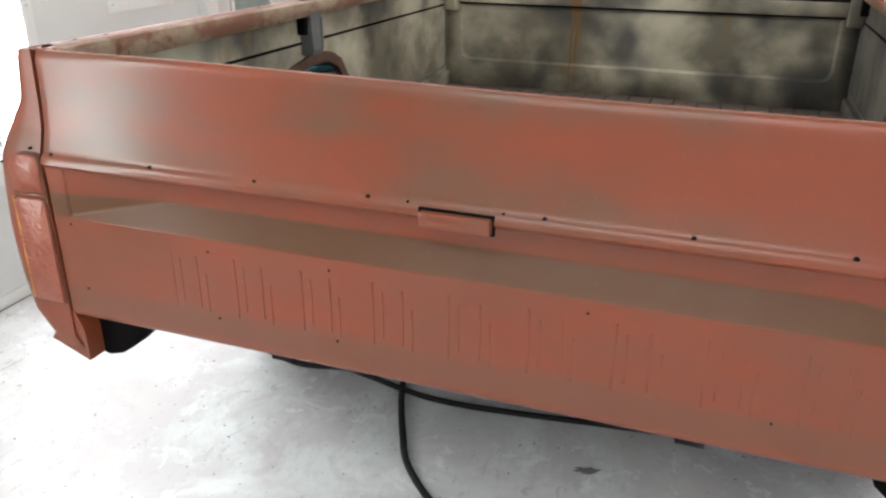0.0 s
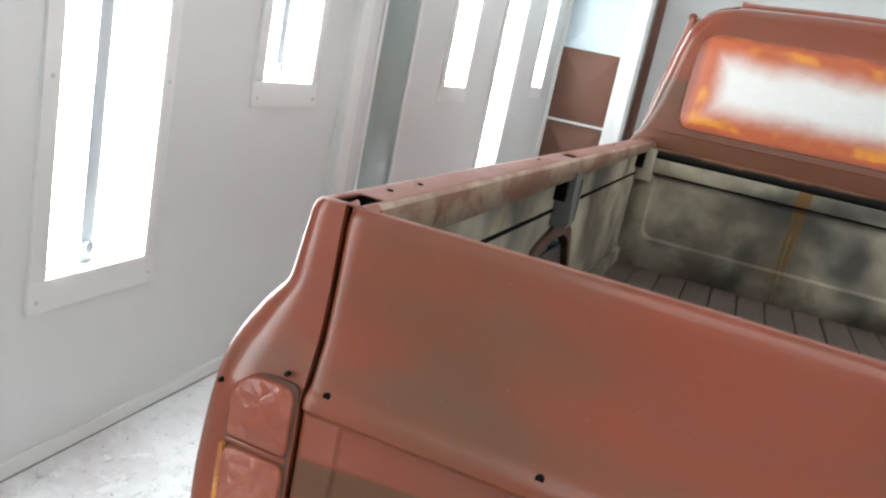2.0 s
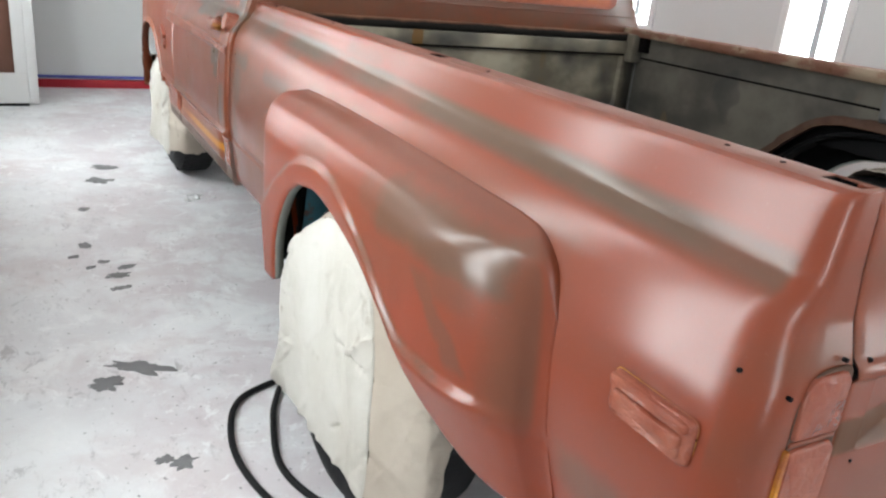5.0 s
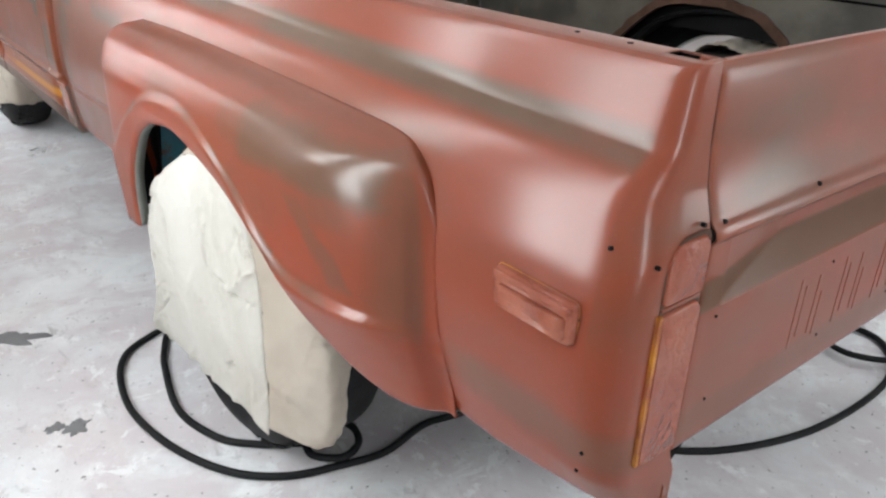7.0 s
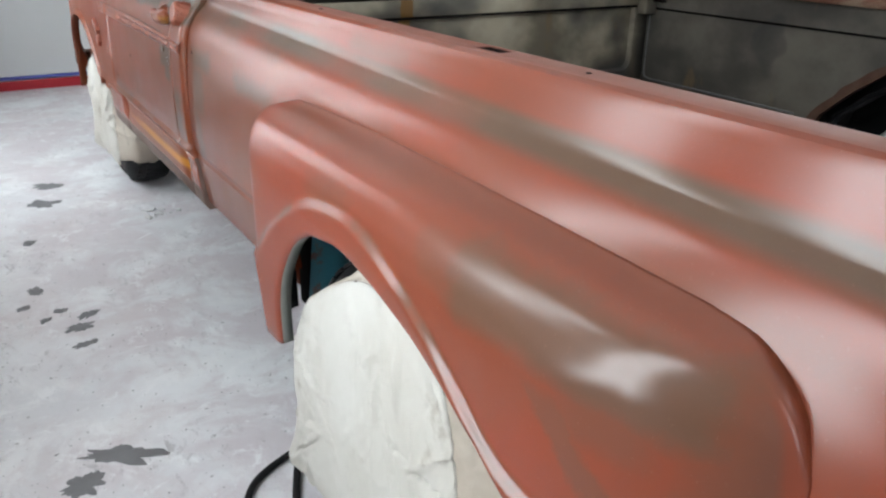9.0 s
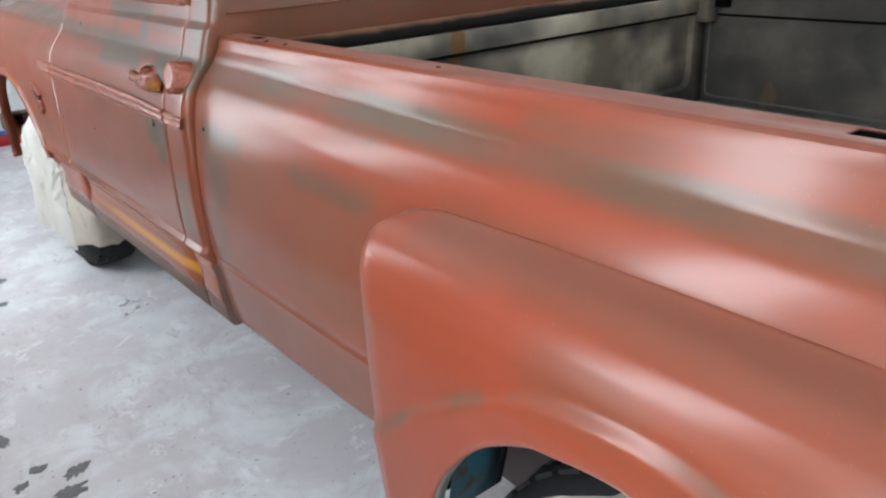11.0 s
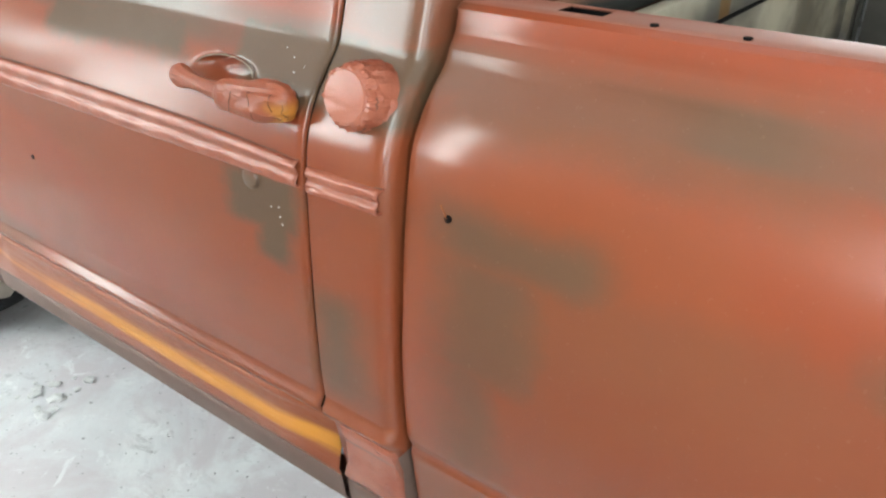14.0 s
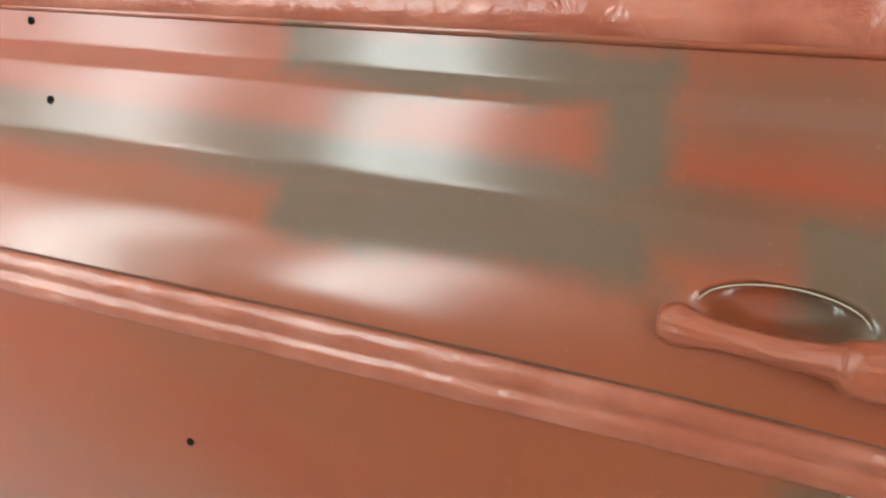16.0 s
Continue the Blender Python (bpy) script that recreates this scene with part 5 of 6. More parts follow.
# bulkhead at the front of the bed, pressed inwards with rounded corners
bx0, bx1 = -0.925, 2 * CX + 0.925
outer = rounded(bx0, 0.60, bx1, 1.03, 0.004, 6)
inner = rounded(bx0 + 0.075, 0.772, bx1 - 0.075, 1.024, [0.045, 0.045, 0.004, 0.004], 6)
inner2 = rounded(bx0 + 0.085, 0.782, bx1 - 0.085, 1.022, [0.042, 0.042, 0.004, 0.004], 6)
w = len(outer)
verts = [(x, 2.446, z) for x, z in outer] + [(x, 2.446, z) for x, z in inner] + [(x, 2.462, z) for x, z in inner2]
faces = [(r * w + k, r * w + (k + 1) % w, (r + 1) * w + (k + 1) % w, (r + 1) * w + k) for r in (0, 1) for k in range(w)] + [tuple(range(2 * w, 3 * w))]
bulk = sheet("bulkhead", verts, faces, STEEL, truck, "grey bed bulkhead with sooty clouds and a rust run, darker at its right end", 40, 0.003, None, (0, -1, 0))
box("bulkhead_cap", (bx0 + 0.06, 2.441, 1.034), (bx1 - 0.06, 2.466, 1.090), STEEL, bulk, "grey upper rail", 0.003)
box("bulkhead_seam", (bx0 + 0.07, 2.442, 1.026), (bx1 - 0.07, 2.465, 1.035), DARK, bulk, "dark seam under the upper rail")
tube("bulkhead_tube", [(x, 2.478, 1.108) for x in np.linspace(bx0 + 0.03, bx1 - 0.03, 6)], 0.021, CAPPED, bulk, "dark rounded top edge with tan overspray", 14, 20)

# bed floor planks
floor_part = box("bed_floor", (-0.925, 0.05, 0.615), (2 * CX + 0.925, 2.455, 0.64), BLACK, truck, "weathered bed floor of narrow planks")
proto = None
for k in range(18):
    x = -0.923 + k * (1.766 / 18)
    if proto is None:
        proto = box("plank", (0.004, 0.055, 0.638), (1.766 / 18 - 0.001, 2.452, 0.656), WOOD, floor_part, "", 0.003)
        proto.location.x = x
    else:
        q = proto.copy()
        scene.collection.objects.link(q)
        q.location.x = x

# underside: frame rails, axle, shafts
for x in (-0.45, 0.37):
    box("frame_rail", (x - 0.035, 0.75, 0.42), (x + 0.035, 5.0, 0.57), BLACK, truck, "black chassis rail", 0.006)
tube("rear_axle", [(-0.8, 1.13, 0.37), (CX, 1.13, 0.37), (0.72, 1.13, 0.37)], 0.05, BLACK, truck, "black rear axle", 12, 12)
bm = bmesh.new()
bmesh.ops.create_uvsphere(bm, u_segments=14, v_segments=8, radius=0.14)
bmesh.ops.translate(bm, vec=(CX, 1.13, 0.37), verts=bm.verts)
part("differential", bm, BLACK, truck, "black differential housing", 40)
box("fuel_tank", (-0.36, 1.45, 0.34), (0.28, 2.0, 0.55), BLACK, truck, "dark tank under the bed", 0.03)

# ---- cab ----
def softened(pts, times):
    """A polyline with its corners cut, ever finer."""
    for _ in range(times):
        pts = [pts[0]] + [q for a, b in zip(pts, pts[1:]) for q in ((0.75 * a[0] + 0.25 * b[0], 0.75 * a[1] + 0.25 * b[1]), (0.25 * a[0] + 0.75 * b[0], 0.25 * a[1] + 0.75 * b[1]))] + [pts[-1]]
    return pts


# side of the cab: two pressed steps under the window, the rolled shoulder, the flat of the door, the fold above the sill
CAB_UPPER = softened([(-0.943, 1.246), (-0.951, 1.236), (-0.957, 1.21), (-0.9632, 1.185), (-0.9648, 1.180), (-0.9760, 1.1668), (-0.9778, 1.1640), (-0.9850, 1.142), (-0.9955, 1.1075), (-0.9975, 1.102), (-1.008, 1.0888), (-1.020, 1.074),
                      (-1.036, 1.0535), (-1.047, 1.034), (-1.0545, 1.012), (-1.0595, 0.985), (-1.0635, 0.93), (-1.066, 0.85), (-1.067, 0.78), (-1.066, 0.71)], 2)
CAB = CAB_UPPER + [(-1.0635, 0.679), (-1.0628, 0.672), (-1.0660, 0.665), (-1.0705, 0.6585), (-1.0712, 0.654), (-1.066, 0.645), (-1.058, 0.637), (-1.054, 0.632)]
CAB_FINE = [tuple(q) for q in curve(CAB, 220)]
SILL = [(-1.055, 0.6275), (-1.051, 0.612), (-1.046, 0.598), (-1.045, 0.56), (-1.042, 0.525), (-1.037, 0.512), (-1.036, 0.495), (-1.033, 0.468), (-1.022, 0.449), (-0.96, 0.447)]


def cab_x(z):
    return float(np.interp(z, [q[1] for q in CAB_FINE[::-1]], [q[0] for q in CAB_FINE[::-1]]))


def skin(name, prof, y0, y1, step, label, mat=PRIMER, dent=None, both=True, taper=None, parent=None, smooth=30, thick=0.0025):
    """A body panel: prof swept from y0 to y1, its edges rolled inwards."""
    n = max(2, int((y1 - y0) / step))
    ys = [y0, y0 + 0.0008, y0 + 0.003] + list(np.linspace(y0 + 0.012, y1 - 0.012, n)) + [y1 - 0.003, y1 - 0.0008, y1]
    roll = {0: 0.006, 1: 0.0018, 2: 0.0003, len(ys) - 3: 0.0003, len(ys) - 2: 0.0018, len(ys) - 1: 0.006}
    rows = []
    for x, z in prof:
        row = []
        for j, y in enumerate(ys):
            q = x + roll.get(j, 0.0) + (taper(y) if taper else 0.0)
            if dent:
                q += dent(y, z)
            row.append((q, y, z))
        rows.append(row)
    lastz = rows[-1][0][2]
    rows.append([(x + 0.003, y, z - 0.003) for x, y, z in rows[-1]])
    rows.append([(x + 0.02, y, z) for x, y, z in rows[-1]])
    v, f = grid(rows, (), False)
    made = []
    for s in (1, -1) if both else (1,):
        vv, ff = (v, f) if s == 1 else mirror(v, f)
        made.append(sheet(name, vv, ff, mat, parent or truck, label, smooth, thick))
    return made


def scoop(y, z):
    d = ((y - 2.772) / 0.052) ** 2 + ((z - 1.055) / 0.0165) ** 2
    k = min(1.0, max(0.0, (1.15 - d) / 0.8))
    return 0.024 * k * k * (3 - 2 * k)


DOOR0, DOOR1 = 2.6250, 3.642
doors = skin("door", CAB_FINE, DOOR0, DOOR1, 0.006, "closed cab door in sanded red primer with olive patches", PRIMER, scoop, smooth=80, thick=0.0)
nose = lambda y: 0.10 * max(0.0, (y - 4.5) / 0.75) ** 2
# front fender: upper band, and the skin behind and before the wheel arch
FY0, FY1 = 3.650, 5.20
low = [q for q in CAB_FINE]
rows = []
arch_z = lambda y: 0.44 + 0.44 * math.sqrt(max(0.0, 1 - ((y - 4.42) / 0.47) ** 2))
ys = sorted(set([FY0, FY0 + 0.002, FY0 + 0.008] + list(np.linspace(3.67, 5.2, 60)) + [3.955, 4.885]))
for y in ys:
    row = []
    pr = [(-0.80, 1.17), (-0.86, 1.168), (-0.90, 1.155), (-0.93, 1.14)] + [q for q in CAB if q[1] < 1.125]
    fine = curve(pr, 60)
    bottom = max(arch_z(y) if 3.95 < y < 4.89 else 0.475, 0.52 + 0.10 * (y - FY0) / 0.38 if y < 4.10 else 0.0)
    zs0 = np.array([q[1] for q in fine])
    for x, zz in fine:
        z1 = max(zz, bottom)
        x1 = x if zz >= bottom else float(np.interp(bottom, zs0[::-1], [q[0] for q in fine][::-1]))
        row.append((x1 + nose(y) + (0.016 if y == FY0 else 0.003 if y < FY0 + 0.003 else 0), y, z1))
    for k, zz in enumerate(np.linspace(0.63, 0.475, 6)):
        z1 = max(zz, bottom)
        row.append(((-1.054 + 0.01 * k if z1 == zz else row[-1][0]) + nose(y) * (z1 == zz), y, z1))
    row.append((row[-1][0] + 0.03, y, row[-1][2]))
    rows.append(row)
v, f = grid(rows, (), True)
for s in (1, -1):
    vv, ff = (v, f) if s == 1 else mirror(v, f)
    sheet("front_fender", vv, ff, PRIMER, truck, "front fender in sanded red primer", 35, 0.0025)
for s in (1, -1):
    mx = (lambda x: x) if s == 1 else (lambda x: 2 * CX - x)
    door = doors[0 if s == 1 else 1]
    rr = [(x, z) for x, z in curve([(-1.046, 0.47), (-1.052, 0.55), (-1.05, 0.63)], 3)]
    ring = [(y, arch_z(y)) for y in 4.42 + 0.47 * np.cos(np.linspace(math.pi, 0, 48)) if y > 4.42 or arch_z(y) > 0.61]
    band = []
    for y, z in ring:
        d = (Vector((y, z)) - Vector((4.42, 0.5))).normalized()
        xx = cab_x(max(0.64, min(1.0, z))) + nose(y)
        band.append([(mx(xx + 0.004), y + d.x * 0.03, z + d.y * 0.03), (mx(xx - 0.006), y + d.x * 0.022, z + d.y * 0.022), (mx(xx - 0.010), y, z), (mx(xx + 0.03), y - d.x * 0.002, z)])
    v, f = grid(band, (), s == 1)
    sheet("fender_lip", v, f, PRIMER, truck, "rolled lip of the front wheel arch", 50, 0.003)
    # added liner, near-black to hold the shade of the front wheel well
    e0, e1 = sorted((mx(-0.90), mx(-0.885)))
    box("inner_fender", (e0, 3.90, 0.42), (e1, 5.08, 1.10), DARK, truck, "near-black inner fender, added for the shade over the front wheel", 0.004)
    # rocker: sprayed yellow masking tape over the sill
    for name, y0, y1, mat, lab in (("rocker", DOOR0 + 0.005, 3.60, ROCKER_TAPE, "rocker panel masked with yellow tape"), ("rocker", 2.508, 2.617, PAPER, "rear end of the rocker under creased masking paper"),
                                   ("rocker", 3.608, 3.93, PAPER, "front end of the rocker under masking paper")):
        rws = [[(mx(x + (0.012 if j in (0, 9) and z > 0.53 else 0)), y, z) for j, y in enumerate(np.linspace(y0, y1, 10))] for x, z in SILL[:6]]
        v, f = grid(rws, (), s == -1)
        sheet(name, v, f, mat, truck, lab, 30, 0.0025)
        rws = [[(mx(x), y, z) for y in np.linspace(y0, y1, 6)] for x, z in SILL[5:]]
        v, f = grid(rws, (), s == -1)
        sheet("sill", v, f, SILL_DUST, truck, "lower sill in dull primer", 30, 0.0025)
        if y0 < 2.55:
            bm = bmesh.new()
            bm.faces.new([bm.verts.new((mx(x), 2.5065, z)) for x, z in list(SILL) + [(-0.96, SILL[-1][1]), (-0.96, SILL[0][1])]])
            part("sill_end", bm, SILL_DUST, truck, "dull closed end of the sill")
    # near-black filler boxes stand in for shade behind the panel gaps
    e0, e1 = sorted((mx(-0.985), mx(-0.93)))
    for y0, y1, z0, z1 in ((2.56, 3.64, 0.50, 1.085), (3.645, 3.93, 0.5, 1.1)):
        box("cab_gap_shade", (e0, y0, z0), (e1, y1, z1), DARK, truck, "near-black filler box for the shade behind the panel gaps")
    # near-black strip set behind the door gap as its shade
    v, f = grid([[(mx(x + 0.0085), y, z) for y in (2.610, 2.622, 2.636)] for x, z in CAB_FINE], (), s == 1)
    sheet("door_gap", v, f, DARK, truck, "near-black strip for the shade between the door and the cab corner", 40, 0.0)
    # bright trim strip, taped over
    for y0, y1, own in ((DOOR0 + 0.004, DOOR1 - 0.003, door), (2.512, 2.614, truck), (FY0 + 0.004, 3.80, truck)):
        n = int((y1 - y0) / 0.02) + 3
        sink = lambda y, z: float(np.interp(y, [2.51, 2.61, 2.625, 2.72, 2.85, 3.1], [-0.012, -0.012, -0.009, -0.004, 0.0, 0.002])) * (z - 0.9575) / 0.0385
        rough = lambda y: 0.45 + 0.9 * max(0.0, 1 - min(y - y0, y1 - y) / 0.16)
        st = []
        for dx, z in curve([(0.003, 0.9960), (-0.004, 0.9955), (-0.0068, 0.991), (-0.0072, 0.985), (-0.0050, 0.9795), (-0.0045, 0.976), (-0.0070, 0.9715), (-0.0066, 0.964), (-0.004, 0.9580), (0.003, 0.9575)], 28):
            st.append([(mx(cab_x(z) + dx - rough(y) * (0.0016 * abs(fnoise(y * 2, z * 30, 1.7, 9)) + 0.0014 * fnoise(y, z * 4, 4.2, 42))), y, z + sink(y, z) + 0.0012 * rough(y) * fnoise(y, z, 3.3, 14)) for y in np.linspace(y0, y1, n * 3)])
        v, f = grid(st, (), s == 1)
        sheet("trim_strip", v, f, TAPE_STRIP, own, "side trim strip wrapped in sprayed masking tape", 45, 0.002)
        # thin rust-coloured line stands in for the shadow along the trim's top edge
        tube("trim_shadow_gap", [(mx(cab_x(0.997) - 0.0006), y, 0.997 + sink(y, 0.997)) for y in np.linspace(y0, y1, 8)], 0.0008, RUST, own, "rust-coloured line for the shadow above the taped trim", 6, 24)
    # door handle in crumpled tape
    hp = [(2.846, 1.0505, 0.0005, 0.0005), (2.844, 1.0505, 0.010, 0.010), (2.832, 1.051, 0.0135, 0.0145), (2.818, 1.0505, 0.011, 0.011), (2.80, 1.0505, 0.009, 0.009), (2.77, 1.0505, 0.009, 0.009), (2.742, 1.0515, 0.0105, 0.011), (2.733, 1.0510, 0.0150, 0.0165), (2.712, 1.0520, 0.0165, 0.0185), (2.685, 1.0530, 0.0185, 0.0205), (2.66, 1.0545, 0.0195, 0.0215), (2.644, 1.0560, 0.0185, 0.0205),
          (2.633, 1.0575, 0.014, 0.016), (2.6275, 1.058, 0.008, 0.010), (2.6255, 1.058, 0.0003, 0.0003)]
    hq = curve(hp, 130)
    ringed = []
    for y, z, rx, rz in hq:
        cxh = cab_x(z) - 0.030 + 0.020 * max(0, (y - 2.725) / 0.12)
        r = []
        for k in range(33):
            a = 2 * math.pi * k / 32
            crumple = 1 + (0.16 * fnoise(y * 3, math.cos(a) * 0.9, math.sin(a) * 0.9, 5) + 0.09 * fnoise(y * 5, math.cos(a) * 2, math.sin(a) * 2, 7)) * (1.35 if y < 2.73 else 0.65)
            r.append((mx(cxh + rx * crumple * math.cos(a)), y, z + rz * crumple * math.sin(a)))
        ringed.append([(px, py, pz - 0.007) for px, py, pz in r])
    v, f = grid(ringed, (), s == -1)
    grip = sheet("door_handle", v, f, HANDLE, door, "door handle wrapped in crumpled sprayed tape", 50, 0.0)
    for k0, a0, a1, lean in ((96, 2.3, 4.6, 3), (82, 2.6, 3.9, -4), (112, 2.4, 4.4, 2), (120, 2.9, 4.5, -2)):
        pts = []
        for i in range(9):
            q = min(len(ringed) - 2, k0 + int(round(lean * i / 8)))
            p = Vector(ringed[q][int(round((a0 + (a1 - a0) * i / 8) / (2 * math.pi) * 32)) % 32])
            o = Vector((mx(cab_x(hq[q][1]) - 0.030 + 0.020 * max(0, (hq[q][0] - 2.725) / 0.12)), p.y, hq[q][1] - 0.007))
            pts.append(tuple(p + (p - o).normalized() * 0.0002))
        tube("crease", pts, 0.00045, RUST, grip, "dark crack in the tape", 6, 14)
    tube("scoop_rim", [(mx(cab_x(1.055 + 0.0163 * math.sin(a)) - 0.001), 2.772 + 0.0515 * math.cos(a), 1.055 + 0.0163 * math.sin(a)) for a in np.linspace(0.15, math.pi - 0.1, 9)], 0.0006, BARE_EDGE, door, "bare rim of the handle recess", 6, 24)
    disc("lock", (mx(-1.063), 2.709, 0.9485), (mx(0) - mx(1), 0.06, 0.05), 0.0145, 0.008, PRIMER, door, "taped lock cylinder", 18, 0.0125, 0.003)
    for y, z in ((2.688, 1.090), (2.672, 1.083), (2.664, 1.070), (2.652, 1.077), (2.678, 0.921), (2.664, 0.912), (2.665, 0.924), (2.661, 0.903)):
        disc("white_fleck", (mx(cab_x(z) - 0.0003), y, z), (mx(0) - mx(1), 0, 0.1), 0.0004 + 0.0005 * (y * 977 % 1), 0.001, FRAME, door, "tiny fleck of white paint", 6)
    for y, z, r in ((3.44, 1.13, 0.0042), (3.484, 1.20, 0.0042), (3.238, 0.848, 0.0038), (3.60, 0.83, 0.0036), (3.56, 0.72, 0.003)):
        disc("trim_hole", (mx(cab_x(z) + 0.001), y, z), (mx(0) - mx(1), 0, 0.15), r, 0.004, DARK, door, "", 10)
    # taped emblem on the fender
    for pts in ([(3.955, 0.895), (3.93, 0.915), (3.88, 0.890), (3.845, 0.872), (3.87, 0.850), (3.92, 0.868)], [(3.885, 0.848), (3.85, 0.854), (3.838, 0.822), (3.86, 0.800), (3.885, 0.818)]):
        plate("emblem", pts, lambda u, v, h: (mx(cab_x(v) - h), u, v), 0.014, LENS, truck, "taped-over fender emblem", 0.006)
    # fuel filler cap under masking paper
    axis, tip = Vector((-1, 0, 0.24)).normalized(), Vector((-1.060, 2.5545, 1.0725))
    across, up = Vector((0, 1, 0)), Vector((0.24, 0, 1)).normalized()
    rings = []
    for r, h in ((0.0365, -0.056), (0.0358, -0.032), (0.0350, -0.022), (0.0340, -0.016), (0.0330, -0.011), (0.0318, -0.0065), (0.0300, -0.0030), (0.0280, -0.0012), (0.0266, -0.0012), (0.0258, 0.0), (0.019, 0.0003), (0.010, 0.0004), (0.0004, 0.0004)):
        ring = []
        for k in range(97):
            a = 2 * math.pi * (k % 96) / 96
            ca, sa = math.cos(a), math.sin(a)
            rim = max(0.0, min(1.0, (r - 0.0262) / 0.003))
            fold = (0.0030 * fnoise(ca, sa, h * 30, 4) + 0.0040 * (0.3 - abs(fnoise(ca * 1.3, sa * 1.3, h * 60, 7)))) * rim
            rr = r + fold
            hh = h + 0.0034 * fnoise(ca, sa, r * 90, 7) * rim
            ring.append(tip + axis * hh + across * rr * ca + up * rr * sa)
        rings.append([(mx(p.x), p.y, p.z) for p in ring])
    v, f = grid(rings, (), s == 1)
    cap = sheet("fuel_cap", v, f, [PAPER, CAP_PAPER], truck, "fuel cap under sprayed and wrinkled masking paper", 25, 0.0, [0 if k < 8 * 96 else 1 for k in range(len(f))])
    for a0, a1, r, h0 in ((-75, -48, 0.0330, -0.010), (-130, -100, 0.0335, -0.012), (18, 42, 0.0300, -0.0022), (-20, 12, 0.0325, -0.008), (170, 190, 0.0330, -0.010)):
        pts = []
        for k, a in enumerate(np.linspace(radians(a0), radians(a1), 7)):
            p = tip + axis * (h0 + 0.0022 * math.sin(k * 2.1)) + across * (r + 0.0012) * math.cos(a) + up * (r + 0.0012) * math.sin(a)
            pts.append((mx(p.x), p.y, p.z))
        tube("crease", pts, 0.0005, RUST, cap, "dark crack in the paper", 6, 12)
    skirt = []
    for r, h in ((0.0300, -0.026), (0.0345, -0.030), (0.0368, -0.0345), (0.0374, -0.040), (0.0365, -0.060)):
        ring = []
        for k in range(61):
            a = 2 * math.pi * (k % 60) / 60
            ca, sa = math.cos(a), math.sin(a)
            rr = r + 0.0022 * fnoise(ca, sa, h * 20, 5)
            p = tip + axis * (h + 0.002 * fnoise(ca, sa, 3.0, 6)) + across * (rr * ca - 0.002) + up * (rr * sa - 0.009)
            ring.append((mx(p.x), p.y, p.z))
        skirt.append(ring)
    v, f = grid(skirt, (), s == -1)
    sheet("paper_skirt", v, f, LENS, cap, "loose paper edge below the fuel cap", 40, 0.0)
    # door window frame and papered glass
    gl = [[(mx(x), y, z) for y in np.linspace(2.66, 3.56 - (z - 1.24) * 0.75, 10)] for x, z in ((-0.9605, 1.2135), (-0.9575, 1.234), (-0.948, 1.256), (-0.925, 1.34), (-0.908, 1.45), (-0.89, 1.56), (-0.878, 1.62))]
    v, f = grid(gl, (), s == 1)
    sheet("door_glass", v, f, PAPER, door, "door window under oversprayed masking paper", 40, 0.003)
    for pts, r in (([(-0.957, 2.645, 1.212), (-0.945, 2.645, 1.25), (-0.918, 2.645, 1.42), (-0.878, 2.655, 1.64)], 0.020), ([(-0.945, 3.62, 1.243), (-0.915, 3.46, 1.45), (-0.878, 3.29, 1.645)], 0.016), ([(-0.885, 2.64, 1.645), (-0.88, 3.0, 1.655), (-0.885, 3.30, 1.645)], 0.016),
                   ([(-0.958, 2.66, 1.213), (-0.958, 3.1, 1.213), (-0.957, 3.58, 1.213)], 0.0035)):
        tube("window_frame", [(mx(x), y, z) for x, y, z in pts], r, PRIMER, door, "window frame in red primer", 10, 24)
    v, f = grid([[(mx(-0.885 + 0.2 * k / 3 if k else -0.93), y + (0.10 if k == 0 else 0), z) for k in range(3)] for y, z in ((3.80, 1.2), (3.62, 1.42), (3.44, 1.62))], (), s == 1)
    sheet("pillar", v, f, PRIMER, truck, "windscreen pillar in red primer", 40, 0.01)

# cab back with rounded rear corners
back = []
lower = [(z, x, 2.507 + max(0.0, z - 1.2) * 0.1) for x, z in CAB_FINE[2:][::-1]]
for z, xe, yb in [(0.50, -1.03, 2.508), (0.62, -1.05, 2.507)] + lower + [(1.26, -0.945, 2.513)] + list(((1.30, -0.938, 2.516), (1.4, -0.918, 2.522), (1.5, -0.90, 2.53), (1.58, -0.882, 2.536), (1.63, -0.862, 2.543),
                  (1.67, -0.825, 2.552), (1.695, -0.775, 2.575), (1.71, -0.72, 2.61))):
    row = []
    r = float(np.interp(z, [0.6, 1.15, 1.3, 1.6, 1.65], [0.016, 0.02, 0.05, 0.055, 0.08]))
    row.append((xe + 0.007, 2.6196, z))
    row.append((xe + 0.0016, 2.6192, z))
    row.append((xe, 2.6172, z))
    row.append((xe, yb + r + 0.01, z))
    for k in range(7):
        a = radians(15 * k)
        row.append((xe + r * (1 - math.cos(a)), yb + r - r * math.sin(a), z))
    for u in np.linspace(0, 1, 9)[1:]:
        row.append((xe + r + (CX - xe - r) * u, yb - 0.004 * u, z + (0.022 * (1 - (1 - u) ** 2) if z > 1.6 else 0)))
    row += [(2 * CX - x, y, zz) for x, y, zz in row[-2::-1]]
    back.append(row)
v, f = grid([[p for p in row] for row in back], (), False)
shell = sheet("cab_back", v, f, PRIMER, truck, "cab back panel and corners in red primer", 30, 0.003, None, (0, -1, 0))
roof_rows = [[(x, y, z) for x, y, z in back[-1][3:-3]]]
for y, lift in ((2.70, 0.03), (2.9, 0.05), (3.15, 0.055), (3.4, 0.03), (3.5, 0.0)):
    roof_rows.append([(x, y, z + lift) for x, _, z in back[-1][3:-3]])
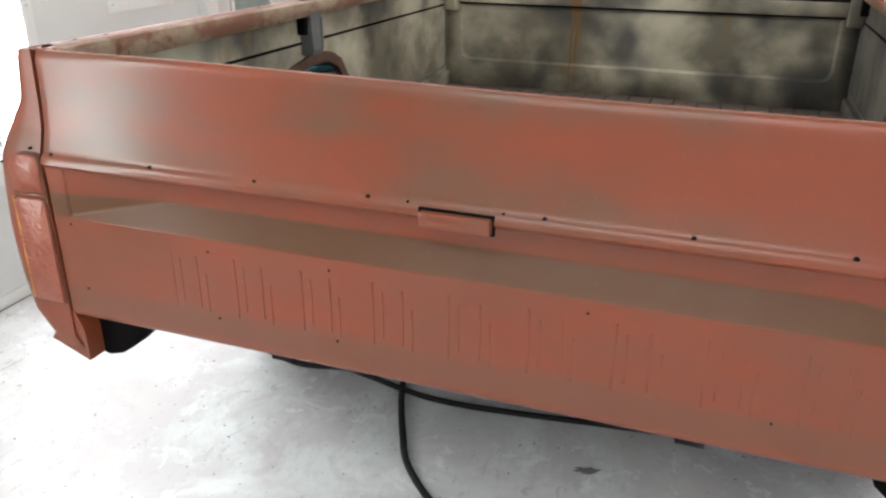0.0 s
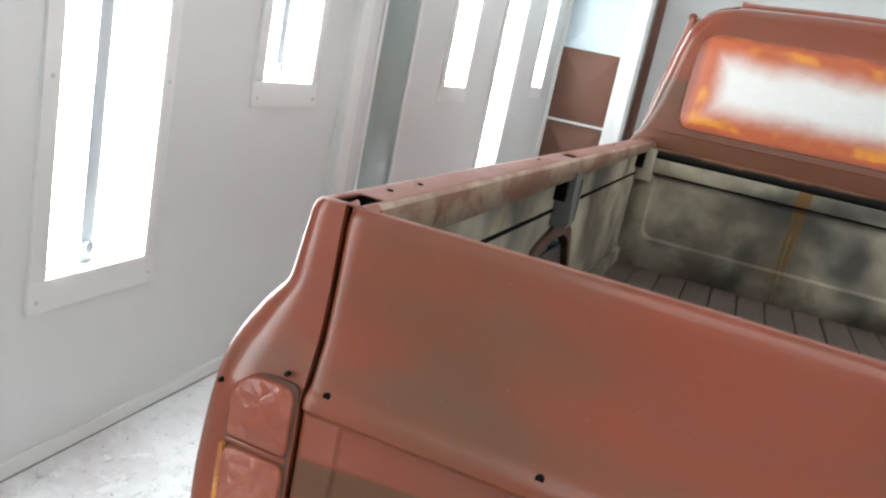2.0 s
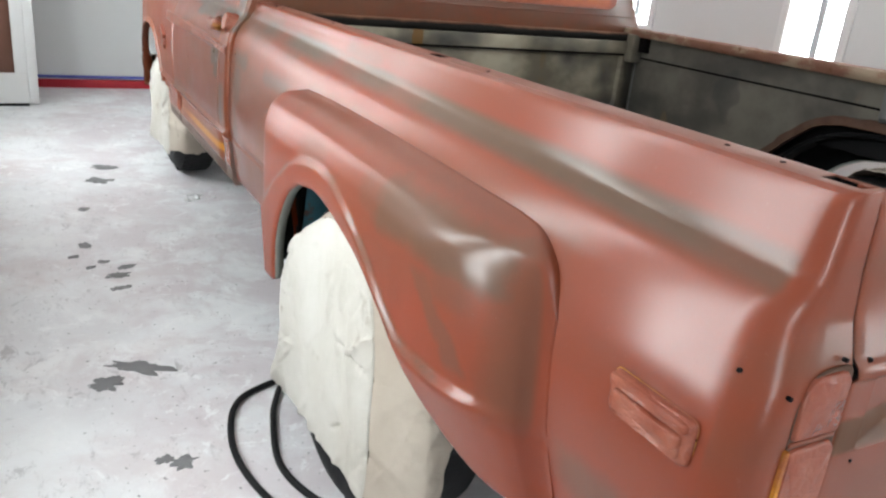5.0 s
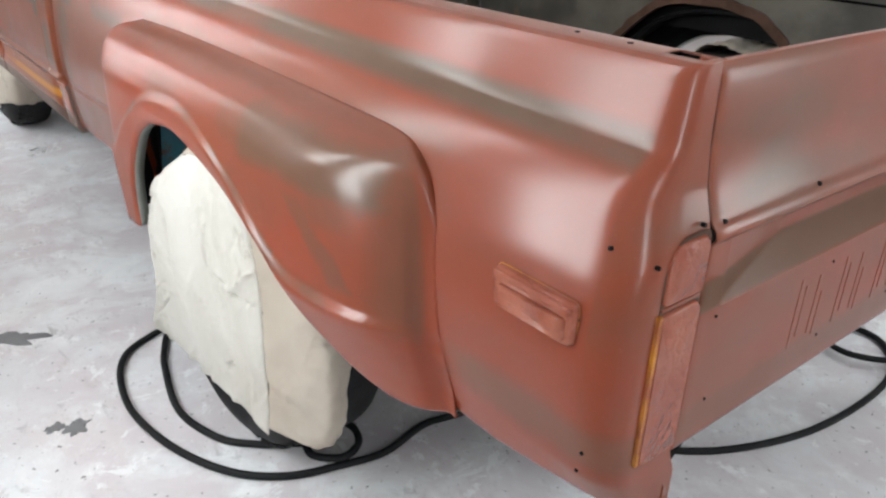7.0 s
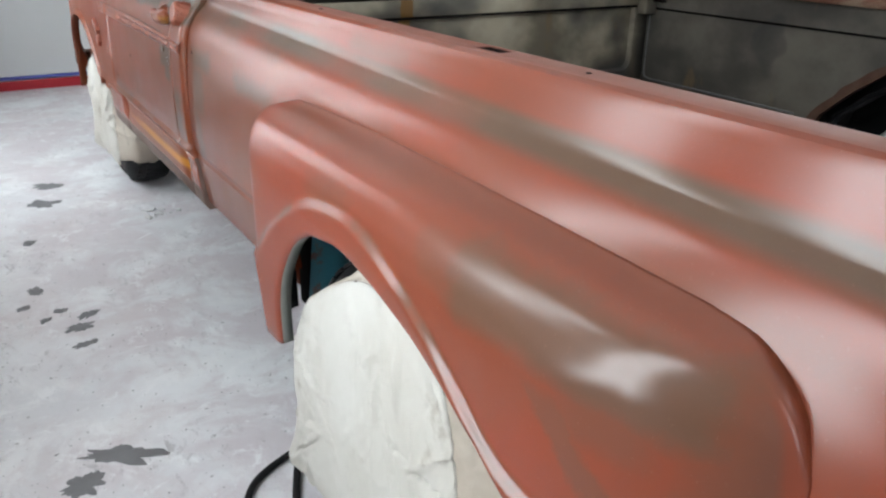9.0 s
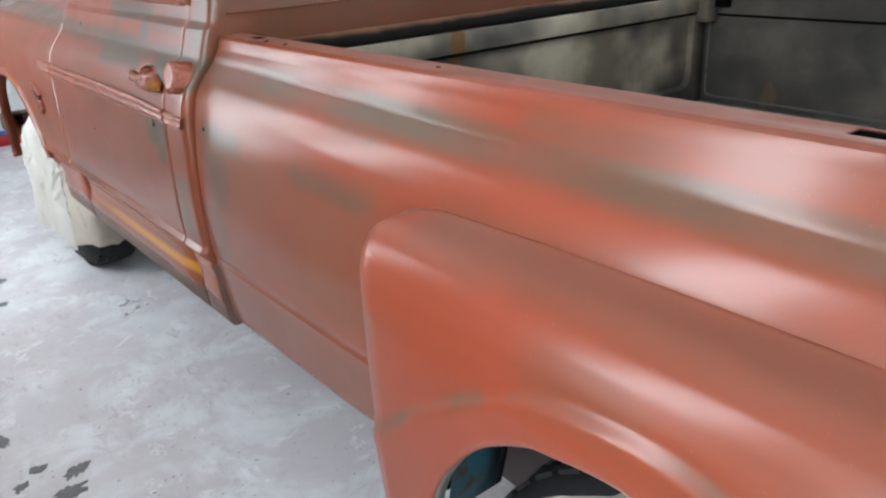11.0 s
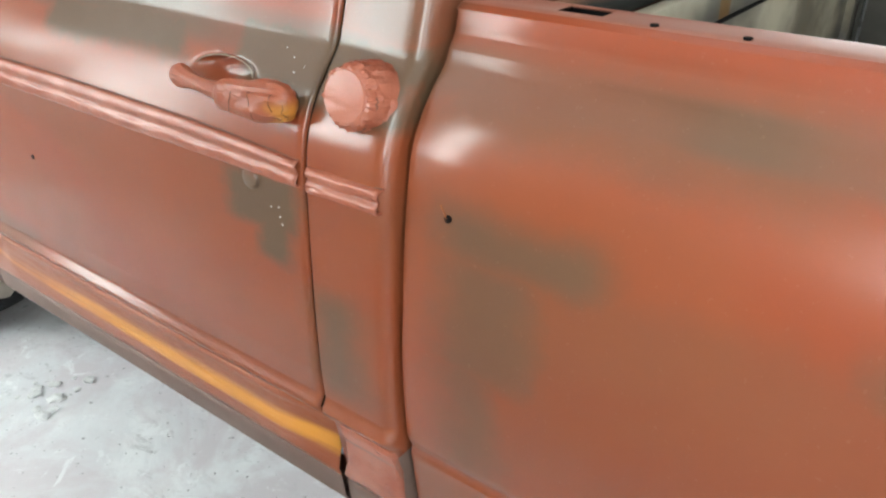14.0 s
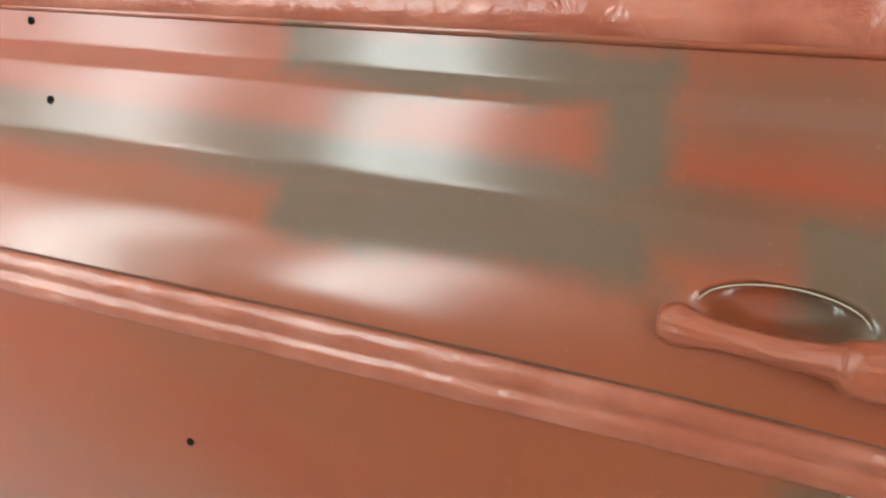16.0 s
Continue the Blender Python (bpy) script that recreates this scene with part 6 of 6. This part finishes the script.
v, f = grid(roof_rows, (), False)
sheet("cab_roof", v, f, PRIMER, truck, "cab roof in red primer", 40, 0.004)
plate("rear_window", rounded(-0.825, 1.222, 0.735, 1.592, [0.05, 0.05, 0.09, 0.09], 7), lambda u, v, h: (u, 2.508 + max(0, v - 1.24) * 0.075 - h, v), 0.008, FILM, shell, "rear window under masking film with orange overspray edges", 0.006)
tube("body_crease", [(x, 2.505, 1.196) for x in np.linspace(-0.92, 0.84, 6)], 0.003, PRIMER, shell, "", 6, 20)

# windscreen, cowl and hood
v, f = grid([[(x, y, z) for x in np.linspace(-0.80, 0.72, 8)] for y, z in ((3.82, 1.19), (3.66, 1.40), (3.49, 1.63))], (), True)
sheet("windscreen", v, f, PAPER, truck, "windscreen under masking paper", 40, 0.005)
hood = []
for y in (3.62, 3.70, 3.85, 4.2, 4.6, 4.95, 5.15, 5.2, 5.21):
    drop = 0.0 if y < 4.9 else 0.5 * (y - 4.9) ** 1.6
    sag = 0.0 if y < 5.2 else 0.12
    hood.append([(x, y, 1.168 + 0.035 * (1 - ((x - CX) / 0.80) ** 2) - drop - sag) for x in np.linspace(-0.796, 0.716, 13)])
v, f = grid(hood, (), False)
sheet("hood", v, f, PRIMER, truck, "hood in red primer", 40, 0.004)
box("grille", (-0.86, 5.10, 0.62), (0.78, 5.16, 1.02), BLACK, truck, "dark opening of the removed grille", 0.01)
box("front_valance", (-0.93, 5.12, 0.45), (0.85, 5.22, 0.60), PRIMER, truck, "front valance in red primer", 0.02)
box("bumper_bracket", (-1.0, 5.18, 0.50), (-0.88, 5.30, 0.585), RUST, truck, "rusty front bumper bracket", 0.012)
box("engine_bay", (-0.80, 3.75, 0.45), (0.72, 5.05, 1.02), BLACK, truck, "dark engine bay")


# ---- wheels and their cloth covers ----
def add_wheel(x0, x1, y, r, label):
    hub = base("wheel", (x0, y, r), "", "")
    for key in ("label", "category"):
        if key in hub:
            del hub[key]
    hub.parent, hub.matrix_parent_inverse = truck, Matrix.Translation(-truck.location)
    tagged(hub, label)
    wdt = x1 - x0
    sg = 1 if wdt > 0 else -1
    prof = [(x0 + wdt * 0.16, r * 0.58), (x0 + sg * 0.012, r * 0.66), (x0, r * 0.78), (x0 + sg * 0.018, r * 0.88), (x0 + sg * 0.042, r * 0.95), (x0 + sg * 0.066, r * 0.985), (x0 + wdt * 0.5, r), (x1 - sg * 0.05, r * 0.995), (x1 - sg * 0.03, r * 0.975),
            (x1 - sg * 0.012, r * 0.92), (x1, r * 0.8), (x1 - wdt * 0.16, r * 0.58)]
    fine = curve(prof, 40)
    rows = [[(px, y + pr * math.sin(a), r + pr * math.cos(a)) for px, pr in fine] for a in np.linspace(0, 2 * math.pi, 49)]
    v, f = grid(rows, (), sg > 0)
    ty = ob_from("tyre", v, f, RUBBER, 40)
    ty.parent, ty.matrix_parent_inverse = hub, Matrix.Translation((-x0, -y, -r))
    bm = bmesh.new()
    for k in range(44):
        a = 2 * math.pi * k / 44
        for u0, u1, sh in ((0.17, 0.32, 0.0), (0.35, 0.49, 0.5), (0.52, 0.66, 0.0), (0.69, 0.84, 0.5)):
            b = a + sh * 2 * math.pi / 44
            rr_ = r * (0.984 if 0.3 < (u0 + u1) / 2 < 0.7 else 0.972)
            corners = [(x0 + wdt * u, b + e * 0.052, rr_ + h) for h in (0.0, 0.0065) for u, e in ((u0, -1), (u1, -1), (u1, 1), (u0, 1))]
            q = [bm.verts.new((px, y + pr * math.sin(pa), r + pr * math.cos(pa))) for px, pa, pr in corners]
            for f in ((4, 5, 6, 7), (0, 1, 5, 4), (1, 2, 6, 5), (2, 3, 7, 6), (3, 0, 4, 7)):
                bm.faces.new([q[i] for i in f])
    bmesh.ops.recalc_face_normals(bm, faces=bm.faces)
    me = bpy.data.meshes.new("tread")
    bm.to_mesh(me)
    bm.free()
    me.materials.append(RUBBER)
    tread = new("tread", me)
    tread.parent, tread.matrix_parent_inverse = hub, Matrix.Translation((-x0, -y, -r))
    rim = [(x0 + wdt * 0.16, r * 0.585), (x0 + wdt * 0.2, r * 0.53), (x0 + wdt * 0.35, r * 0.5), (x0 + wdt * 0.38, r * 0.2), (x0 + wdt * 0.3, 0.001)]
    rows = [[(px, y + pr * math.sin(a), r + pr * math.cos(a)) for px, pr in rim] for a in np.linspace(0, 2 * math.pi, 33)]
    v, f = grid(rows, (), sg < 0)
    q = ob_from("rim", v, f, BLACK, 40)
    q.parent, q.matrix_parent_inverse = hub, Matrix.Translation((-x0, -y, -r))
    return hub


# outline of a cover's face about its wheel: along, up
FACE = [(-0.23, 0.155), (-0.238, 0.25), (-0.238, 0.40), (-0.232, 0.55), (-0.19, 0.672), (-0.10, 0.735), (-0.015, 0.748), (0.08, 0.735), (0.20, 0.675), (0.30, 0.60), (0.375, 0.50), (0.405, 0.40), (0.402, 0.30), (0.425, 0.20), (0.455, 0.118),
        (0.33, 0.128), (0.20, 0.145), (0.0, 0.15), (-0.15, 0.148)]


def wheel_cover(x0, x1, y, seed, label, cy, cz, loose_r, up=0.0, short=0.36, tall=1.0):
    """A canvas bag drawn over a wheel: a flat creased face sewn to a loose band over the tread, open below."""
    sg = 1 if x1 > x0 else -1
    cover = base("wheel_cover", (x0, y, 0.12), label, "wheel cover", "canvas wheel covers")
    rnd = random.Random(seed)
    folds = []
    for k in range(34):
        a, b = rnd.uniform(-0.24, 0.42), rnd.uniform(0.12, 0.74)
        turn = rnd.choice((1.2, 1.45, 1.7, 0.6, 2.4)) + rnd.uniform(-0.25, 0.25)
        half = rnd.uniform(0.05, 0.16)
        folds.append((a, b, math.cos(turn), math.sin(turn), half, rnd.uniform(0.007, 0.020), rnd.choice((1, 1, -1)) * rnd.uniform(0.005, 0.014)))

    for k in range(22):
        p = np.array(FACE[rnd.randrange(2, 14)]) * (1, tall)
        w = np.array((0.08, 0.42)) - p
        turn = math.atan2(w[1], w[0]) + rnd.uniform(-0.7, 0.7)
        half = rnd.uniform(0.04, 0.13)
        a, b = p + w * (rnd.uniform(0.05, 0.3) + 0.2 * half)
        folds.append((a, b, math.cos(turn), math.sin(turn), half, rnd.uniform(0.006, 0.011), rnd.choice((1, -1, -1)) * rnd.uniform(0.006, 0.013)))

    def crease(u, v):
        h = 0.0
        for a, b, c, s_, half, wide, high in folds:
            along_, across = (u - a) * c + (v - b) * s_, (u - a) * -s_ + (v - b) * c
            h += high * max(0.0, 1 - abs(across) / wide) ** 1.4 * max(0.0, 1 - (along_ / half) ** 2)
        return h
    outline = [np.array((p[0], 0.12 + (p[1] - 0.12) * tall + up)) for p in curve(FACE + FACE[:1], 250)[:-1]]
    n, face_n = len(outline), 70
    mid = np.array((0.08, 0.42))
    rows = []
    for k in range(n + 1):
        p = outline[k % n]
        p = p + 0.004 * np.array((fnoise(p[0], p[1], seed, 14), fnoise(p[0], p[1], seed + 5, 14)))
        row = []
        for u in np.linspace(0.0, 1.0, face_n):
            yy, zz = mid + (p - mid) * u
            lean = 0.02 * max(0.0, (0.45 - zz) / 0.4) * max(0.0, yy / 0.4)
            puff = 0.012 * (1 - u ** 4) + 0.012 * fnoise(yy * 1.2, zz, seed, 3.2) + crease(yy, zz) + 0.004 * math.sin(30 * yy + 5 * fnoise(yy, zz, seed, 4)) * max(0.0, (0.45 - zz) / 0.4) + lean
            row.append((x0 - sg * (puff - 0.006 * max(0.0, (u - 0.93) / 0.07) ** 2), y + yy, zz))
        edge = row[-1]
        d = np.array((p[0] - cy, p[1] - cz))
        ang = math.atan2(d[0], d[1])
        below = p[1] < 0.17 + up
        deep = float(np.interp(p[1] - up, [0.13, 0.42, 0.68], [short, 0.5 if short < 1 else 1.0, 1.0])) if d[0] < 0 else 1.0
        for u in np.linspace(0.0, deep, 22):
            xx = edge[0] + (x1 - edge[0]) * u
            w = min(1.0, u * abs(x1 - edge[0]) / 0.062)
            w = 1 - (1 - w) ** 1.5
            loose = loose_r + 0.014 * fnoise(xx * 5, ang * 3, seed, 2.5) + 0.010 * max(0.0, 1 - abs(fnoise(xx * 6, ang * 4, seed, 3)) * 3) ** 2 + (0.022 if d[0] < -0.1 else 0.0) * math.sin(math.pi * min(1.0, u * 1.5))
            if d[0] > 0.0:
                loose += (min(loose, math.hypot(*d) + 0.012) - loose) * min(1.0, d[0] / 0.12)
            ty, tz = cy + loose * math.sin(ang), cz + loose * math.cos(ang)
            if math.hypot(*d) > loose:
                ty, tz = cy + d[0] * 0.97, cz + d[1] * 0.97
            tz = max(tz, (0.185 if d[0] < -0.05 else 0.135) + 0.02 * fnoise(xx * 9, ang * 2, seed, 2))
            if below:
                ty, tz = p[0], p[1]
            row.append((xx, edge[1] + (y + ty - edge[1]) * w, edge[2] + (tz - edge[2]) * w))
        rows.append((row, below))
    hoop = [r for r, b in rows]
    v, f = grid([r[:face_n] for r in hoop], (), False)
    jobs = [("face_panel", v, outwards(v, f, (-sg, 0, 0)))]
    order = [r for r, b in rows if not b]
    v, f = grid([r[face_n - 1:] for r in order], (), False)
    jobs.append(("tread_band", v, outwards(v, f, (0, 0, 1))))
    for name, v, f in jobs:
        ob = ob_from(name, v, f, CANVAS if name == "face_panel" else TAN_CANVAS, 50)
        if name == "face_panel":
            bm = bmesh.new()
            bm.from_mesh(ob.data)
            bmesh.ops.remove_doubles(bm, verts=bm.verts, dist=0.0006)
            bm.to_mesh(ob.data)
            bm.free()
        m = ob.modifiers.new("thickness", "SOLIDIFY")
        m.thickness, m.offset = 0.002, 1
        under(ob, cover)
    seam = [r[face_n - 1] for r in order]
    tube("seam", seam[::5], 0.0016, SEAM_SHADE, cover, "seam of the canvas, brown for the shade along it", 6, 110)
    return cover


def flip(x):
    return 2 * CX - x


WR = 0.360
for s in (1, -1):
    mx = (lambda x: x) if s == 1 else flip
    add_wheel(mx(-1.118), mx(-0.86), 1.13, 0.392, "rear wheel with a black tyre")
    add_wheel(mx(-0.975), mx(-0.74), 4.42, WR, "front wheel with a black tyre")
    wheel_cover(mx(-1.138), mx(-0.90), 1.085, 3 + s, "creased cream canvas cover over the rear wheel", 0.045, 0.395, 0.425, 0.028)
    wheel_cover(mx(-1.010), mx(-0.72), 4.42, 8 + s, "creased cream canvas cover over the front wheel", 0.0, 0.360, 0.378, 0.0, 1.0, 0.92)
